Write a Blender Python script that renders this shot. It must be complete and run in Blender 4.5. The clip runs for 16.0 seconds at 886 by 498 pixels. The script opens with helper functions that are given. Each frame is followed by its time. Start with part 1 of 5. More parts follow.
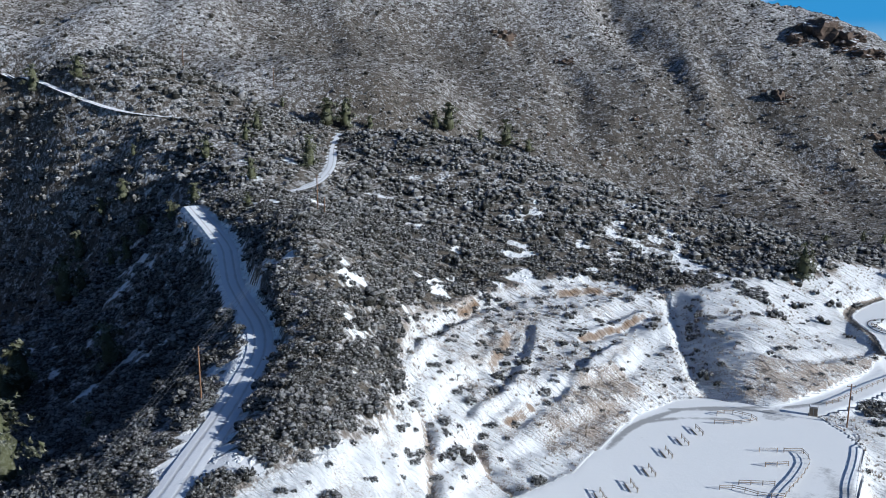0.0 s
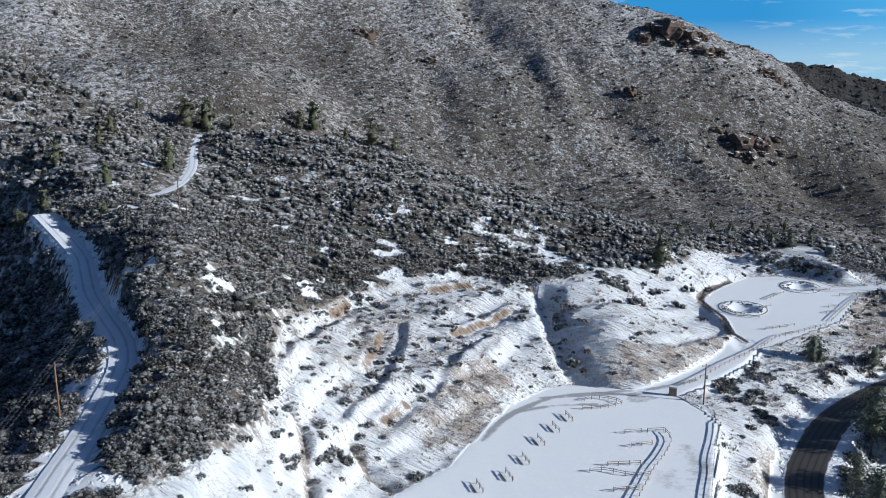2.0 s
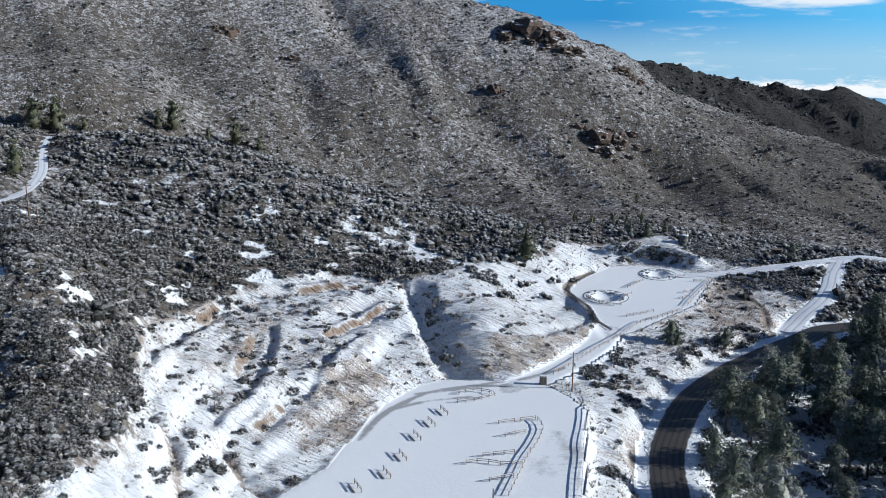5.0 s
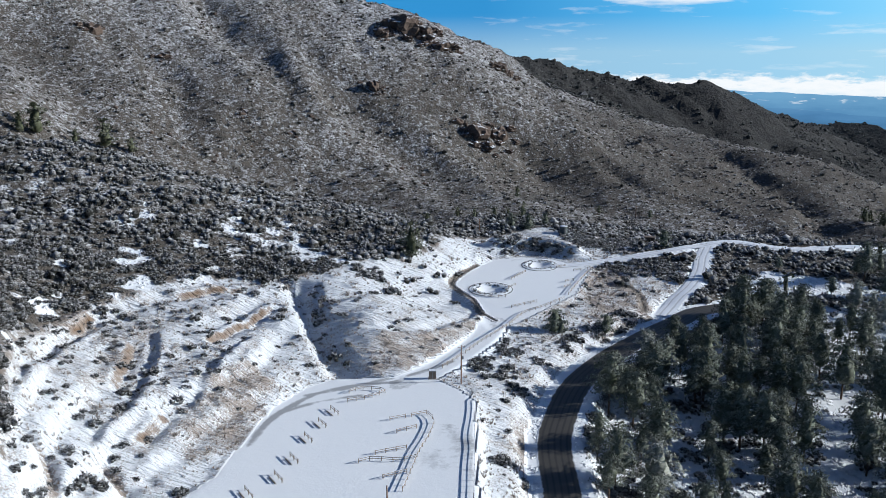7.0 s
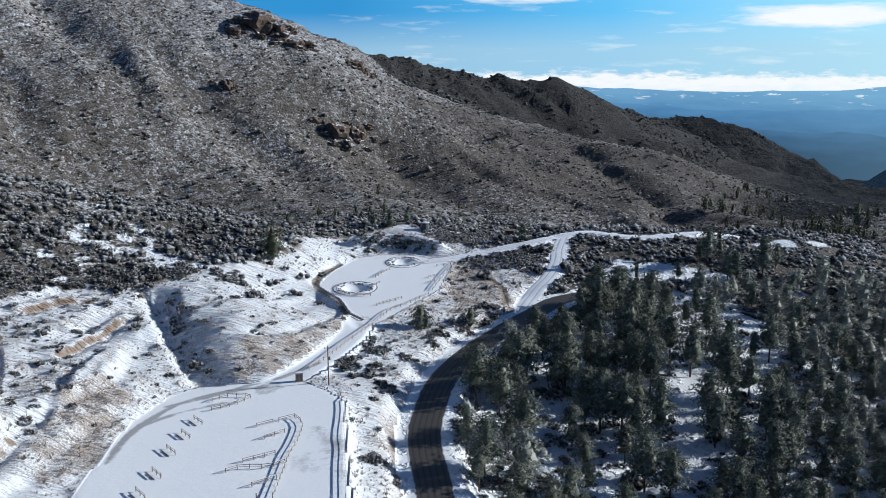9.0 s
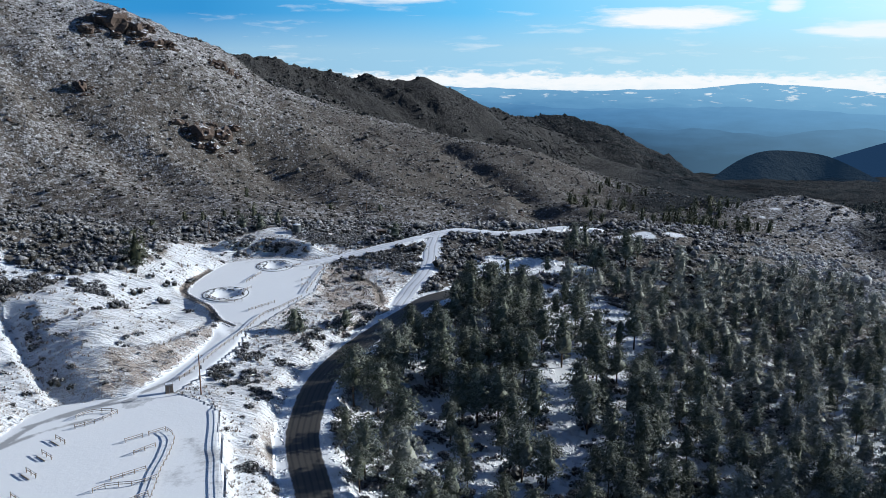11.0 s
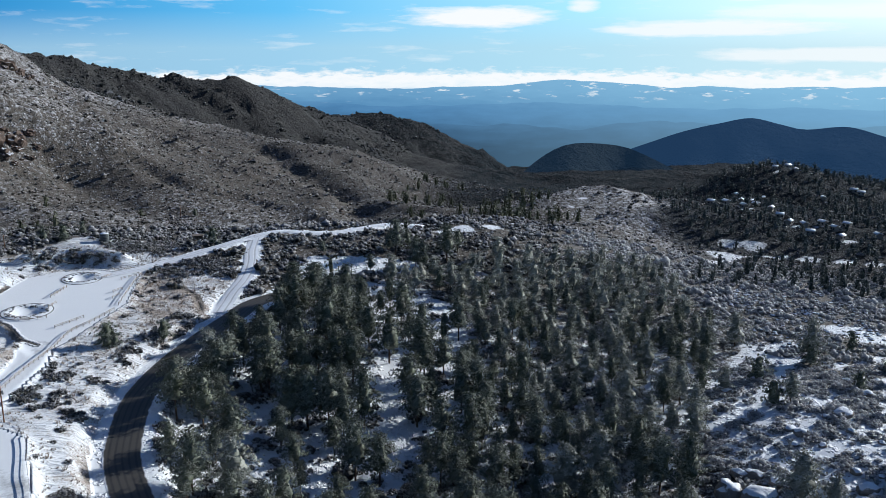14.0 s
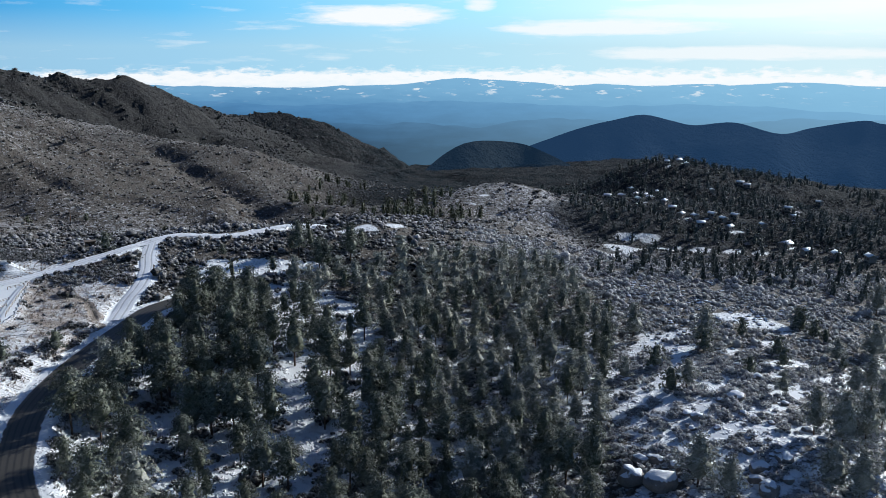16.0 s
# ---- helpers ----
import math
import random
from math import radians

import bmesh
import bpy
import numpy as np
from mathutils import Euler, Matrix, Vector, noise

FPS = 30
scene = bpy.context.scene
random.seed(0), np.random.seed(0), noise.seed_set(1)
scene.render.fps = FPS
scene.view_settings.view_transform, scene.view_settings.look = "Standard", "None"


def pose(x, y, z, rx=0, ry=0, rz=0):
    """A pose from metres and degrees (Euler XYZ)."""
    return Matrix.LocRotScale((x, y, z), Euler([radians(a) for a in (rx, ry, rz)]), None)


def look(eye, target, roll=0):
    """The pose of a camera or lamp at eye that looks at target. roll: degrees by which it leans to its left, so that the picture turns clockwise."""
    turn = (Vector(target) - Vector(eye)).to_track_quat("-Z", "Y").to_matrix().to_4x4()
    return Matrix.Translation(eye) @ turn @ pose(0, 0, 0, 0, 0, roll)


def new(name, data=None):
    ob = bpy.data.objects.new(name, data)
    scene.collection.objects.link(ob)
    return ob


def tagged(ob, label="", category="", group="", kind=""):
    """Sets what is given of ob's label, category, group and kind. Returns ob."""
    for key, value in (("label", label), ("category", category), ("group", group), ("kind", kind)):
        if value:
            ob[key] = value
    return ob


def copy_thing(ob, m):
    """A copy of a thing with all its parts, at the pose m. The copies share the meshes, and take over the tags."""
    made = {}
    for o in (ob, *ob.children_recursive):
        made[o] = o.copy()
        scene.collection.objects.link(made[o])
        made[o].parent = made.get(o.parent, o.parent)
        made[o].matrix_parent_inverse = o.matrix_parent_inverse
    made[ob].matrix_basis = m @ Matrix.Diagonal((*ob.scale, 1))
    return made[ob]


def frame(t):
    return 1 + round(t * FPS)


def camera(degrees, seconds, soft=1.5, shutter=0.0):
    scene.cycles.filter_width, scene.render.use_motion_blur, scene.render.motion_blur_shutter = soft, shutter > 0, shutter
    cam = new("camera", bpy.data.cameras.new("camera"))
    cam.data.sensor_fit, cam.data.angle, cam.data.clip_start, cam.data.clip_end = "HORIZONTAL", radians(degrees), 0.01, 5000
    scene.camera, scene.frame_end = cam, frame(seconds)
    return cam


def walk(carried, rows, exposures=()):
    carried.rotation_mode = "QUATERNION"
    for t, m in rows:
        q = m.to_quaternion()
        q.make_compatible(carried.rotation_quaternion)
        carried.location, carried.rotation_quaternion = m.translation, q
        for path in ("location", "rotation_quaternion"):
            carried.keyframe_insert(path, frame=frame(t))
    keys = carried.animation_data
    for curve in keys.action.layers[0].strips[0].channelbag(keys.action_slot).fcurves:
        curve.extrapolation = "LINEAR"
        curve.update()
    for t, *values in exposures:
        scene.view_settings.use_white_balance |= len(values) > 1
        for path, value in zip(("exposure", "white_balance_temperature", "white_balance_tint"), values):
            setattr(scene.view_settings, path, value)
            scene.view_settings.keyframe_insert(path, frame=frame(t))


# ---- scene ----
# ---- camera: a drone that hovers and turns to the right ----
EYE = (0.0, 0.0, 90.0)
cam = camera(54.42, 16.0, 0.8)
TURNS = [(0, -30.49, -12.51, 0.21), (0.5, -28.29, -12.50, 0.14), (1, -26.01, -12.51, 0.12), (1.5, -23.81, -12.52, 0.10), (2, -21.64, -12.56, 0.08), (2.5, -19.69, -12.62, 0.05), (3, -17.94, -12.62, 0.11), (3.5, -16.19, -12.64, 0.12), (4, -14.67, -12.66, 0.11), (4.2, -14.19, -12.65, 0.18), (6.3, -8.95, -12.83, -0.09), (6.5, -7.80, -12.85, -0.09), (7, -5.02, -12.87, -0.10), (7.5, -2.42, -12.92, -0.13), (8, 0.00, -12.96, -0.11), (8.5, 2.20, -12.99, -0.13), (9, 4.30, -13.02, -0.13), (9.2, 5.13, -12.98, -0.11), (11.3, 14.17, -13.05, 0.00), (11.5, 14.97, -13.05, 0.00), (12, 17.12, -13.06, 0.02), (12.5, 19.24, -13.08, -0.02), (13, 21.21, -13.10, -0.03), (13.5, 23.16, -13.12, -0.01), (14, 25.01, -13.15, -0.04), (14.5, 26.70, -13.16, -0.02), (15, 28.40, -13.21, 0.02), (15.5, 30.02, -13.21, -0.01), (16, 31.57, -13.24, 0.00)]


def heading(right, pitch, roll):
    return pose(*EYE, 0, 0, -right) @ pose(0, 0, 0, 90 + pitch, 0, 0) @ pose(0, 0, 0, 0, 0, roll)


walk(cam, [(t, heading(r, p, o)) for t, r, p, o in TURNS], [(0.0, 0.1), (16.0, 0.1)])

# ---- light: low winter sun from the east, clear sky with cloud ----
SUN_RIGHT, SUN_UP = 82.0, 20.0
sun = new("sun", bpy.data.lights.new("sun", "SUN"))
sun.data.energy, sun.data.angle, sun.data.color = 5.2, radians(0.53), (0.945, 0.985, 1.0)
to_sun = Vector((math.sin(radians(SUN_RIGHT)) * math.cos(radians(SUN_UP)), math.cos(radians(SUN_RIGHT)) * math.cos(radians(SUN_UP)), math.sin(radians(SUN_UP))))
sun.matrix_world = look((0, 0, 0), -to_sun)
world = bpy.data.worlds.new("sky")
scene.world = world
world.use_nodes = True
wt = world.node_tree
wt.nodes.clear()


def nd(tree, kind, **values):
    """A node with its sockets set by name (or in0, in1, ...)."""
    node = tree.nodes.new(kind)
    for key, value in values.items():
        sock = node.inputs[int(key[2:])] if key[:2] == "in" and key[2:].isdigit() else node.inputs[key.replace("_", " ")]
        if isinstance(value, bpy.types.NodeSocket):
            tree.links.new(value, sock)
        else:
            sock.default_value = value
    return node


def math_node(tree, op, a, b=0.0, clamp=False):
    node = nd(tree, "ShaderNodeMath", in0=a, in1=b)
    node.operation, node.use_clamp = op, clamp
    return node.outputs[0]


def ramp(tree, fac, *stops):
    node = nd(tree, "ShaderNodeValToRGB", Fac=fac)
    el = node.color_ramp.elements
    while len(el) < len(stops):
        el.new(0.5)
    for e, (at, c) in zip(el, stops):
        e.position, e.color = at, (c, c, c, 1) if isinstance(c, (int, float)) else (*c, 1)
    return node.outputs[0]


def mixc(tree, fac, a, b, blend="MIX"):
    node = tree.nodes.new("ShaderNodeMix")
    node.data_type, node.blend_type = "RGBA", blend
    if isinstance(fac, bpy.types.NodeSocket):
        tree.links.new(fac, node.inputs[0])
    else:
        node.inputs[0].default_value = fac
    for sock, value in ((node.inputs[6], a), (node.inputs[7], b)):
        if isinstance(value, bpy.types.NodeSocket):
            tree.links.new(value, sock)
        else:
            sock.default_value = (*value, 1)
    return node.outputs[2]


sky = wt.nodes.new("ShaderNodeTexSky")
sky.sky_type, sky.sun_disc, sky.sun_elevation, sky.sun_rotation = "NISHITA", False, radians(SUN_UP), radians(SUN_RIGHT)
sky.altitude, sky.air_density, sky.dust_density, sky.ozone_density = 1900.0, 1.0, 0.4, 1.6
where = nd(wt, "ShaderNodeTexCoord").outputs["Generated"]
parts = nd(wt, "ShaderNodeSeparateXYZ", in0=where).outputs
aside = math_node(wt, "ARCTAN2", parts[0], parts[1])
to_east = math_node(wt, "ADD", math_node(wt, "MULTIPLY", parts[0], 0.99), math_node(wt, "MULTIPLY", parts[1], 0.14))
haze = mixc(wt, 1.0, ramp(wt, to_east, (0.10, (0.03, 0.25, 0.56)), (0.39, (0.11, 0.46, 0.80)), (0.68, (0.38, 0.74, 0.93)), (0.90, (0.82, 0.98, 1.0))), (22.0, 22.0, 22.0), "MULTIPLY")
pale = mixc(wt, ramp(wt, parts[2], (0.0, 0.6), (0.04, 0.0)), haze, (9.0, 13.0, 15.0))
clear = mixc(wt, ramp(wt, parts[2], (0.065, 0.0), (0.16, 1.0)), pale, mixc(wt, 1.0, sky.outputs[0], (0.62, 0.98, 1.4), "MULTIPLY"))
streak = nd(wt, "ShaderNodeTexNoise", Vector=nd(wt, "ShaderNodeMapping", in0=where, Scale=(9.0, 9.0, 60.0)).outputs[0], Scale=1.5, Detail=8.0, Roughness=0.6).outputs["Fac"]
bank = nd(wt, "ShaderNodeTexNoise", Vector=nd(wt, "ShaderNodeMapping", in0=where, Scale=(26.0, 26.0, 90.0)).outputs[0], Scale=1.9, Detail=8.0, Roughness=0.62).outputs["Fac"]


def cloud_at(right, up, wide, tall, thick):
    """A lens of cloud: degrees right of north, degrees up, half its width and height."""
    u = math_node(wt, "DIVIDE", math_node(wt, "SUBTRACT", aside, radians(right)), radians(wide))
    v = math_node(wt, "DIVIDE", math_node(wt, "SUBTRACT", parts[2], math.sin(radians(up))), radians(tall))
    r = math_node(wt, "ADD", math_node(wt, "MULTIPLY", u, u), math_node(wt, "MULTIPLY", v, v))
    return math_node(wt, "MULTIPLY", ramp(wt, math_node(wt, "SUBTRACT", math_node(wt, "MULTIPLY", streak, 2.4), r), (0.25, 0.0), (0.95, 1.0)), thick)


cloud = ramp(wt, streak, (0.56, 0.0), (0.80, 0.55))
for spec in ((27.2, 1.95, 6.0, 0.75, 0.95), (41.5, 1.2, 8.0, 0.6, 0.8), (49, 2.1, 9, 0.5, 0.6), (9.5, 3.6, 5.5, 0.8, 0.8), (34, 2.6, 1.2, 0.5, 0.8), (50, -0.4, 12, 0.5, 0.7), (44, 3.2, 2.0, 0.5, 0.8)):
    cloud = math_node(wt, "MAXIMUM", cloud, cloud_at(*spec))
top = math_node(wt, "ADD", parts[2], math_node(wt, "MULTIPLY", math_node(wt, "SUBTRACT", bank, 0.5), 0.035))
cloud = math_node(wt, "MAXIMUM", cloud, ramp(wt, math_node(wt, "ADD", top, 0.5), (0.447, 0.0), (0.455, 0.75), (0.468, 1.0), (0.476, 0.0)))
tone = mixc(wt, cloud, clear, (18.0, 18.4, 18.8))
wt.links.new(nd(wt, "ShaderNodeBackground", Color=tone, Strength=0.05).outputs[0], nd(wt, "ShaderNodeOutputWorld").inputs[0])

# ---- materials ----


def material(name):
    m = bpy.data.materials.new(name)
    m.use_nodes = True
    tree = m.node_tree
    return m, tree, tree.nodes["Principled BSDF"]


def noise_fac(tree, vec, scale, detail=5.0, rough=0.6):
    return nd(tree, "ShaderNodeTexNoise", Vector=vec, Scale=scale, Detail=detail, Roughness=rough).outputs["Fac"]


def place(tree):
    return nd(tree, "ShaderNodeNewGeometry").outputs["Position"]


def bumped(tree, bsdf, height, distance=0.1, strength=1.0):
    tree.links.new(nd(tree, "ShaderNodeBump", Height=height, Distance=distance, Strength=strength).outputs[0], bsdf.inputs["Normal"])


def plain(name, color, rough=0.8, vary=0.25, scale=8.0, metal=0.0):
    """A surface of one colour with grain and stains."""
    m, tree, b = material(name)
    at = nd(tree, "ShaderNodeTexCoord").outputs["Object"]
    n = math_node(tree, "ADD", math_node(tree, "MULTIPLY", noise_fac(tree, at, scale), 0.5), math_node(tree, "MULTIPLY", noise_fac(tree, at, scale * 0.15), 0.5))
    tree.links.new(mixc(tree, ramp(tree, n, (0.3, 0.0), (0.7, 1.0)), [c * (1 - vary) for c in color], [min(1, c * (1 + vary)) for c in color]), b.inputs["Base Color"])
    b.inputs["Roughness"].default_value, b.inputs["Metallic"].default_value = rough, metal
    bumped(tree, b, n, 0.02, 0.5)
    return m


SNOW = (0.80, 0.82, 0.86)


def spread_of(tree, name):
    node = tree.nodes.new("ShaderNodeAttribute")
    node.attribute_name = name
    return node.outputs["Fac"]


def ground_material():
    """Soil, gravel, brush and dead grass under broken snow; where each lies is given on the mesh."""
    m, tree, b = material("snowy_ground")
    at = place(tree)
    cover, soil, slush, bush, frost, dark = [spread_of(tree, k) for k in ("snow", "soil", "slush", "bush", "frost", "wooded")]
    fine, mid, wide = noise_fac(tree, at, 0.9, 6.0, 0.65), noise_fac(tree, at, 0.16, 5.0), noise_fac(tree, at, 0.02, 4.0)
    warp = nd(tree, "ShaderNodeVectorMath", in0=at, in1=nd(tree, "ShaderNodeTexNoise", Vector=at, Scale=0.4, Detail=3.0).outputs["Color"]).outputs[0]
    cell = nd(tree, "ShaderNodeTexVoronoi", Vector=warp, Scale=0.42, Detail=2.0, Roughness=0.6)
    mound = math_node(tree, "SUBTRACT", 1.0, cell.outputs["Distance"], True)
    tint = nd(tree, "ShaderNodeSeparateColor", in0=cell.outputs["Color"]).outputs
    n = math_node(tree, "ADD", math_node(tree, "MULTIPLY", fine, 0.45), math_node(tree, "MULTIPLY", mid, 0.55))
    stalks = math_node(tree, "ADD", math_node(tree, "MULTIPLY", noise_fac(tree, at, 2.6, 5.0, 0.7), 0.6), math_node(tree, "MULTIPLY", mid, 0.4))
    lying = math_node(tree, "ADD", math_node(tree, "MULTIPLY", bush, n), math_node(tree, "MULTIPLY", math_node(tree, "SUBTRACT", 1.0, bush), stalks))
    snow = ramp(tree, math_node(tree, "ADD", lying, math_node(tree, "SUBTRACT", cover, 0.5)), (0.47, 0.0), (0.57, 1.0))
    leaf = mixc(tree, tint[0], (0.028, 0.025, 0.021), (0.090, 0.075, 0.061))
    rime = math_node(tree, "ADD", math_node(tree, "MULTIPLY", fine, 0.7), math_node(tree, "MULTIPLY", math_node(tree, "ADD", tint[1], mound), 0.22))
    rime = ramp(tree, math_node(tree, "ADD", rime, math_node(tree, "SUBTRACT", frost, 0.5)), (0.42, 0.0), (0.72, 1.0))
    brush = mixc(tree, rime, leaf, (0.62, 0.62, 0.64))
    # woodland tone; its dark blue cast carries the shade and haze of far hills
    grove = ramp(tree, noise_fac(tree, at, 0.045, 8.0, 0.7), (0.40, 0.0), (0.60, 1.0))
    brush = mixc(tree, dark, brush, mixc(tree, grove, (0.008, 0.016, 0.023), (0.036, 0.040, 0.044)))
    grass = mixc(tree, fine, (0.27, 0.22, 0.185), (0.50, 0.43, 0.38))
    earth = mixc(tree, fine, (0.10, 0.05, 0.02), (0.25, 0.135, 0.06))
    bare = mixc(tree, soil, mixc(tree, bush, grass, brush), earth)
    white = mixc(tree, math_node(tree, "ADD", math_node(tree, "MULTIPLY", wide, 0.5), math_node(tree, "MULTIPLY", fine, 0.5)), (0.72, 0.74, 0.77), (0.86, 0.87, 0.89))
    white = mixc(tree, ramp(tree, cover, (0.82, 0.0), (0.92, 1.0)), white, (0.89, 0.905, 0.92))
    wet = ramp(tree, math_node(tree, "ADD", n, math_node(tree, "SUBTRACT", slush, 0.5)), (0.44, 0.0), (0.70, 0.8))
    white = mixc(tree, wet, white, (0.27, 0.27, 0.275))
    tree.links.new(mixc(tree, snow, bare, white), b.inputs["Base Color"])
    tree.links.new(mixc(tree, snow, (0.95,) * 3, (0.6,) * 3), b.inputs["Roughness"])
    tree.links.new(math_node(tree, "SUBTRACT", 0.45, math_node(tree, "MULTIPLY", dark, 0.44)), b.inputs["Specular IOR Level"])
    relief = math_node(tree, "ADD", math_node(tree, "MULTIPLY", math_node(tree, "MULTIPLY", mound, bush), 1.6), math_node(tree, "MULTIPLY", n, math_node(tree, "SUBTRACT", 0.7, math_node(tree, "MULTIPLY", cover, 0.6))))
    rills = noise_fac(tree, nd(tree, "ShaderNodeMapping", in0=at, Rotation=(0, 0, 0.31), Scale=(0.16, 1.0, 0.3)).outputs[0], 0.9, 4.0, 0.6)
    washed = math_node(tree, "MULTIPLY", math_node(tree, "SUBTRACT", 1.0, bush), math_node(tree, "MULTIPLY", math_node(tree, "SUBTRACT", 0.86, cover), 6.0, True))
    relief = math_node(tree, "ADD", relief, math_node(tree, "MULTIPLY", math_node(tree, "MULTIPLY", rills, washed), 2.2))
    crags = noise_fac(tree, at, 0.035, 9.0, 0.68)
    relief = math_node(tree, "ADD", relief, math_node(tree, "MULTIPLY", math_node(tree, "MULTIPLY", crags, dark), 22.0))
    bumped(tree, b, relief, 1.0, 0.9)
    return m


def frosted(name, dark, light, frost, amount, scale=1.4, through_light=0.25, edge=(0.36, 0.86), relief=0.0):
    """Leaves or needles with hoarfrost and snow caught on the upper side."""
    m, tree, b = material(name)
    at = place(tree)
    n = noise_fac(tree, at, scale, 5.0, 0.7)
    wide = noise_fac(tree, at, 0.05, 3.0)
    up = nd(tree, "ShaderNodeSeparateXYZ", in0=nd(tree, "ShaderNodeNewGeometry").outputs["True Normal"]).outputs[2]
    isle = nd(tree, "ShaderNodeNewGeometry").outputs["Random Per Island"]
    f = math_node(tree, "ADD", math_node(tree, "MULTIPLY", n, 0.6), math_node(tree, "MULTIPLY", math_node(tree, "ABSOLUTE", up), 0.25))
    f = math_node(tree, "ADD", f, math_node(tree, "MULTIPLY", math_node(tree, "ADD", isle, wide), 0.2))
    f = ramp(tree, math_node(tree, "ADD", f, amount - 0.5), (edge[0], 0.0), (edge[1], 1.0))
    leaf = mixc(tree, isle, dark, light)
    tone = mixc(tree, f, leaf, frost)
    tree.links.new(tone, b.inputs["Base Color"])
    b.inputs["Roughness"].default_value = 0.75
    bumped(tree, b, n, relief, 1.0)
    thin = nd(tree, "ShaderNodeBsdfTranslucent", Color=tone).outputs[0]
    mix = nd(tree, "ShaderNodeMixShader", in0=through_light, in1=b.outputs[0], in2=thin).outputs[0]
    tree.links.new(mix, tree.nodes["Material Output"].inputs[0])
    return m


MAT = {
    "ground": ground_material(),
    "shrub": frosted("frosted_brush", (0.012, 0.012, 0.008), (0.050, 0.040, 0.027), (0.50, 0.50, 0.51), 0.395, 7.0, 0.12, (0.44, 0.68), 0.5),
    "scrub": frosted("far_brush", (0.03, 0.026, 0.018), (0.085, 0.068, 0.05), (0.50, 0.49, 0.49), 0.36, 2.2, 0.12, (0.44, 0.72), 0.8),
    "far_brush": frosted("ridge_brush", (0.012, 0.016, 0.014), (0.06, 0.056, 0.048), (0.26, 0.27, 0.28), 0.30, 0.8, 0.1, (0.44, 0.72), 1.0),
    "needles": frosted("pine_needles", (0.024, 0.034, 0.017), (0.105, 0.122, 0.064), (0.48, 0.50, 0.45), 0.335, 2.4, 0.18),
    "rime": frosted("rime_brush", (0.03, 0.03, 0.022), (0.085, 0.083, 0.062), (0.62, 0.62, 0.63), 0.57, 7.0, 0.3, (0.44, 0.72), 0.5),
    "straw": frosted("dry_grass", (0.22, 0.165, 0.125), (0.46, 0.375, 0.30), (0.68, 0.66, 0.64), 0.38),
    "frosted_needles": frosted("frosted_needles", (0.050, 0.062, 0.038), (0.19, 0.20, 0.13), (0.62, 0.62, 0.57), 0.445, 2.4, 0.2),
    "olive_needles": frosted("olive_needles", (0.045, 0.052, 0.024), (0.12, 0.125, 0.06), (0.42, 0.42, 0.37), 0.28, 1.4, 0.16),
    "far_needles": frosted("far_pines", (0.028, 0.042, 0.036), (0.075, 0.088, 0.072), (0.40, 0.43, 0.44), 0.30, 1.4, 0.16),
    "bark": plain("pine_bark", (0.11, 0.07, 0.045), 0.9, 0.35, 3.0),
    "wood": plain("weathered_wood", (0.26, 0.20, 0.15), 0.85, 0.3, 6.0),
    "rock": plain("granite", (0.30, 0.24, 0.19), 0.9, 0.3, 0.6),
}

# ---- plan: crest lines, slopes, pads and roads, in metres ----
MOUNTAIN_CREST = [(-604, 354, 142), (-530, 487, 149), (-431, 650, 167), (-319, 756, 176), (-203, 805, 148), (-179, 792, 140), (-117, 791, 126), (-87, 785, 121), (-62, 788, 105), (-23, 800, 92), (-14, 820, 79), (27, 800, 52), (67, 777, 32), (95, 759, 19), (134, 748, 7)]
MOUNTAIN_FACE = [(-365, 438, 89), (-352, 535, 108), (-249, 589, 89), (-153, 549, 54), (-115, 548, 36), (-30, 609, 41), (46, 638, 25), (-6, 480, 6), (12, 600, 9), (68, 566, 1), (131, 596, -4), (176, 542, -8), (-359, 390, 87), (-290, 407, 78), (-360, 541, 119)]
FRONT_RIDGE = [(169, 772, 6), (199, 765, 4), (253, 738, -2), (278, 697, -15), (292, 647, -28), (296, 590, -34)]
VALLEY_FOOT = [(-20, 425, 9), (38, 438, 3), (87, 462, -5), (140, 480, -11), (210, 487, -13)]
SPUR_CREST = [(-243, 318, 57), (-215, 319, 58), (-190, 329, 55), (-159, 340, 49), (-119, 350, 35), (-84, 355, 29), (-49, 347, 22), (-28, 334, 18)]
SPUR_BACK = [(-279, 366, 47), (-249, 369, 40), (-219, 381, 33), (-184, 394, 24), (-138, 407, 10), (-98, 414, 8), (-58, 406, 9), (-32, 394, 10)]
SPUR_FACE = [(-139, 208, 33), (-125, 151, 43), (-134, 159, 47), (-144, 174, 49), (-114, 140, 38), (-135, 254, 30), (-90, 110, 33), (-104, 135, 34), (-110, 268, 25), (-86, 287, 21), (-161, 279, 38), (-61, 304, 18), (-192, 268, 42)]
WEST_RIDGE = [(-526, 289, 109), (-470, 305, 109), (-416, 312, 103), (-368, 308, 94), (-328, 308, 83), (-280, 303, 69), (-251, 312, 59)]
WEST_RIDGE_BACK = [(-507, 329, 95), (-452, 339, 89), (-402, 337, 80), (-361, 339, 69), (-310, 336, 55), (-279, 347, 45)]
WEST_BACK = [(-536, 368, 118), (-491, 378, 115), (-436, 397, 104), (-357, 378, 81), (-582, 424, 127)]
WEST_SLOPE = [(-406, 216, 52), (-363, 230, 53), (-313, 225, 56), (-267, 226, 53), (-226, 229, 52), (-393, 246, 23), (-341, 210, 9), (-302, 217, 17), (-256, 213, 23), (-266, 161, -2), (-222, 159, 6), (-182, 153, 15), (-191, 113, -4), (-134, 94, 18), (-114, 92, 27), (-397, 191, -7), (-274, 126, -21)]
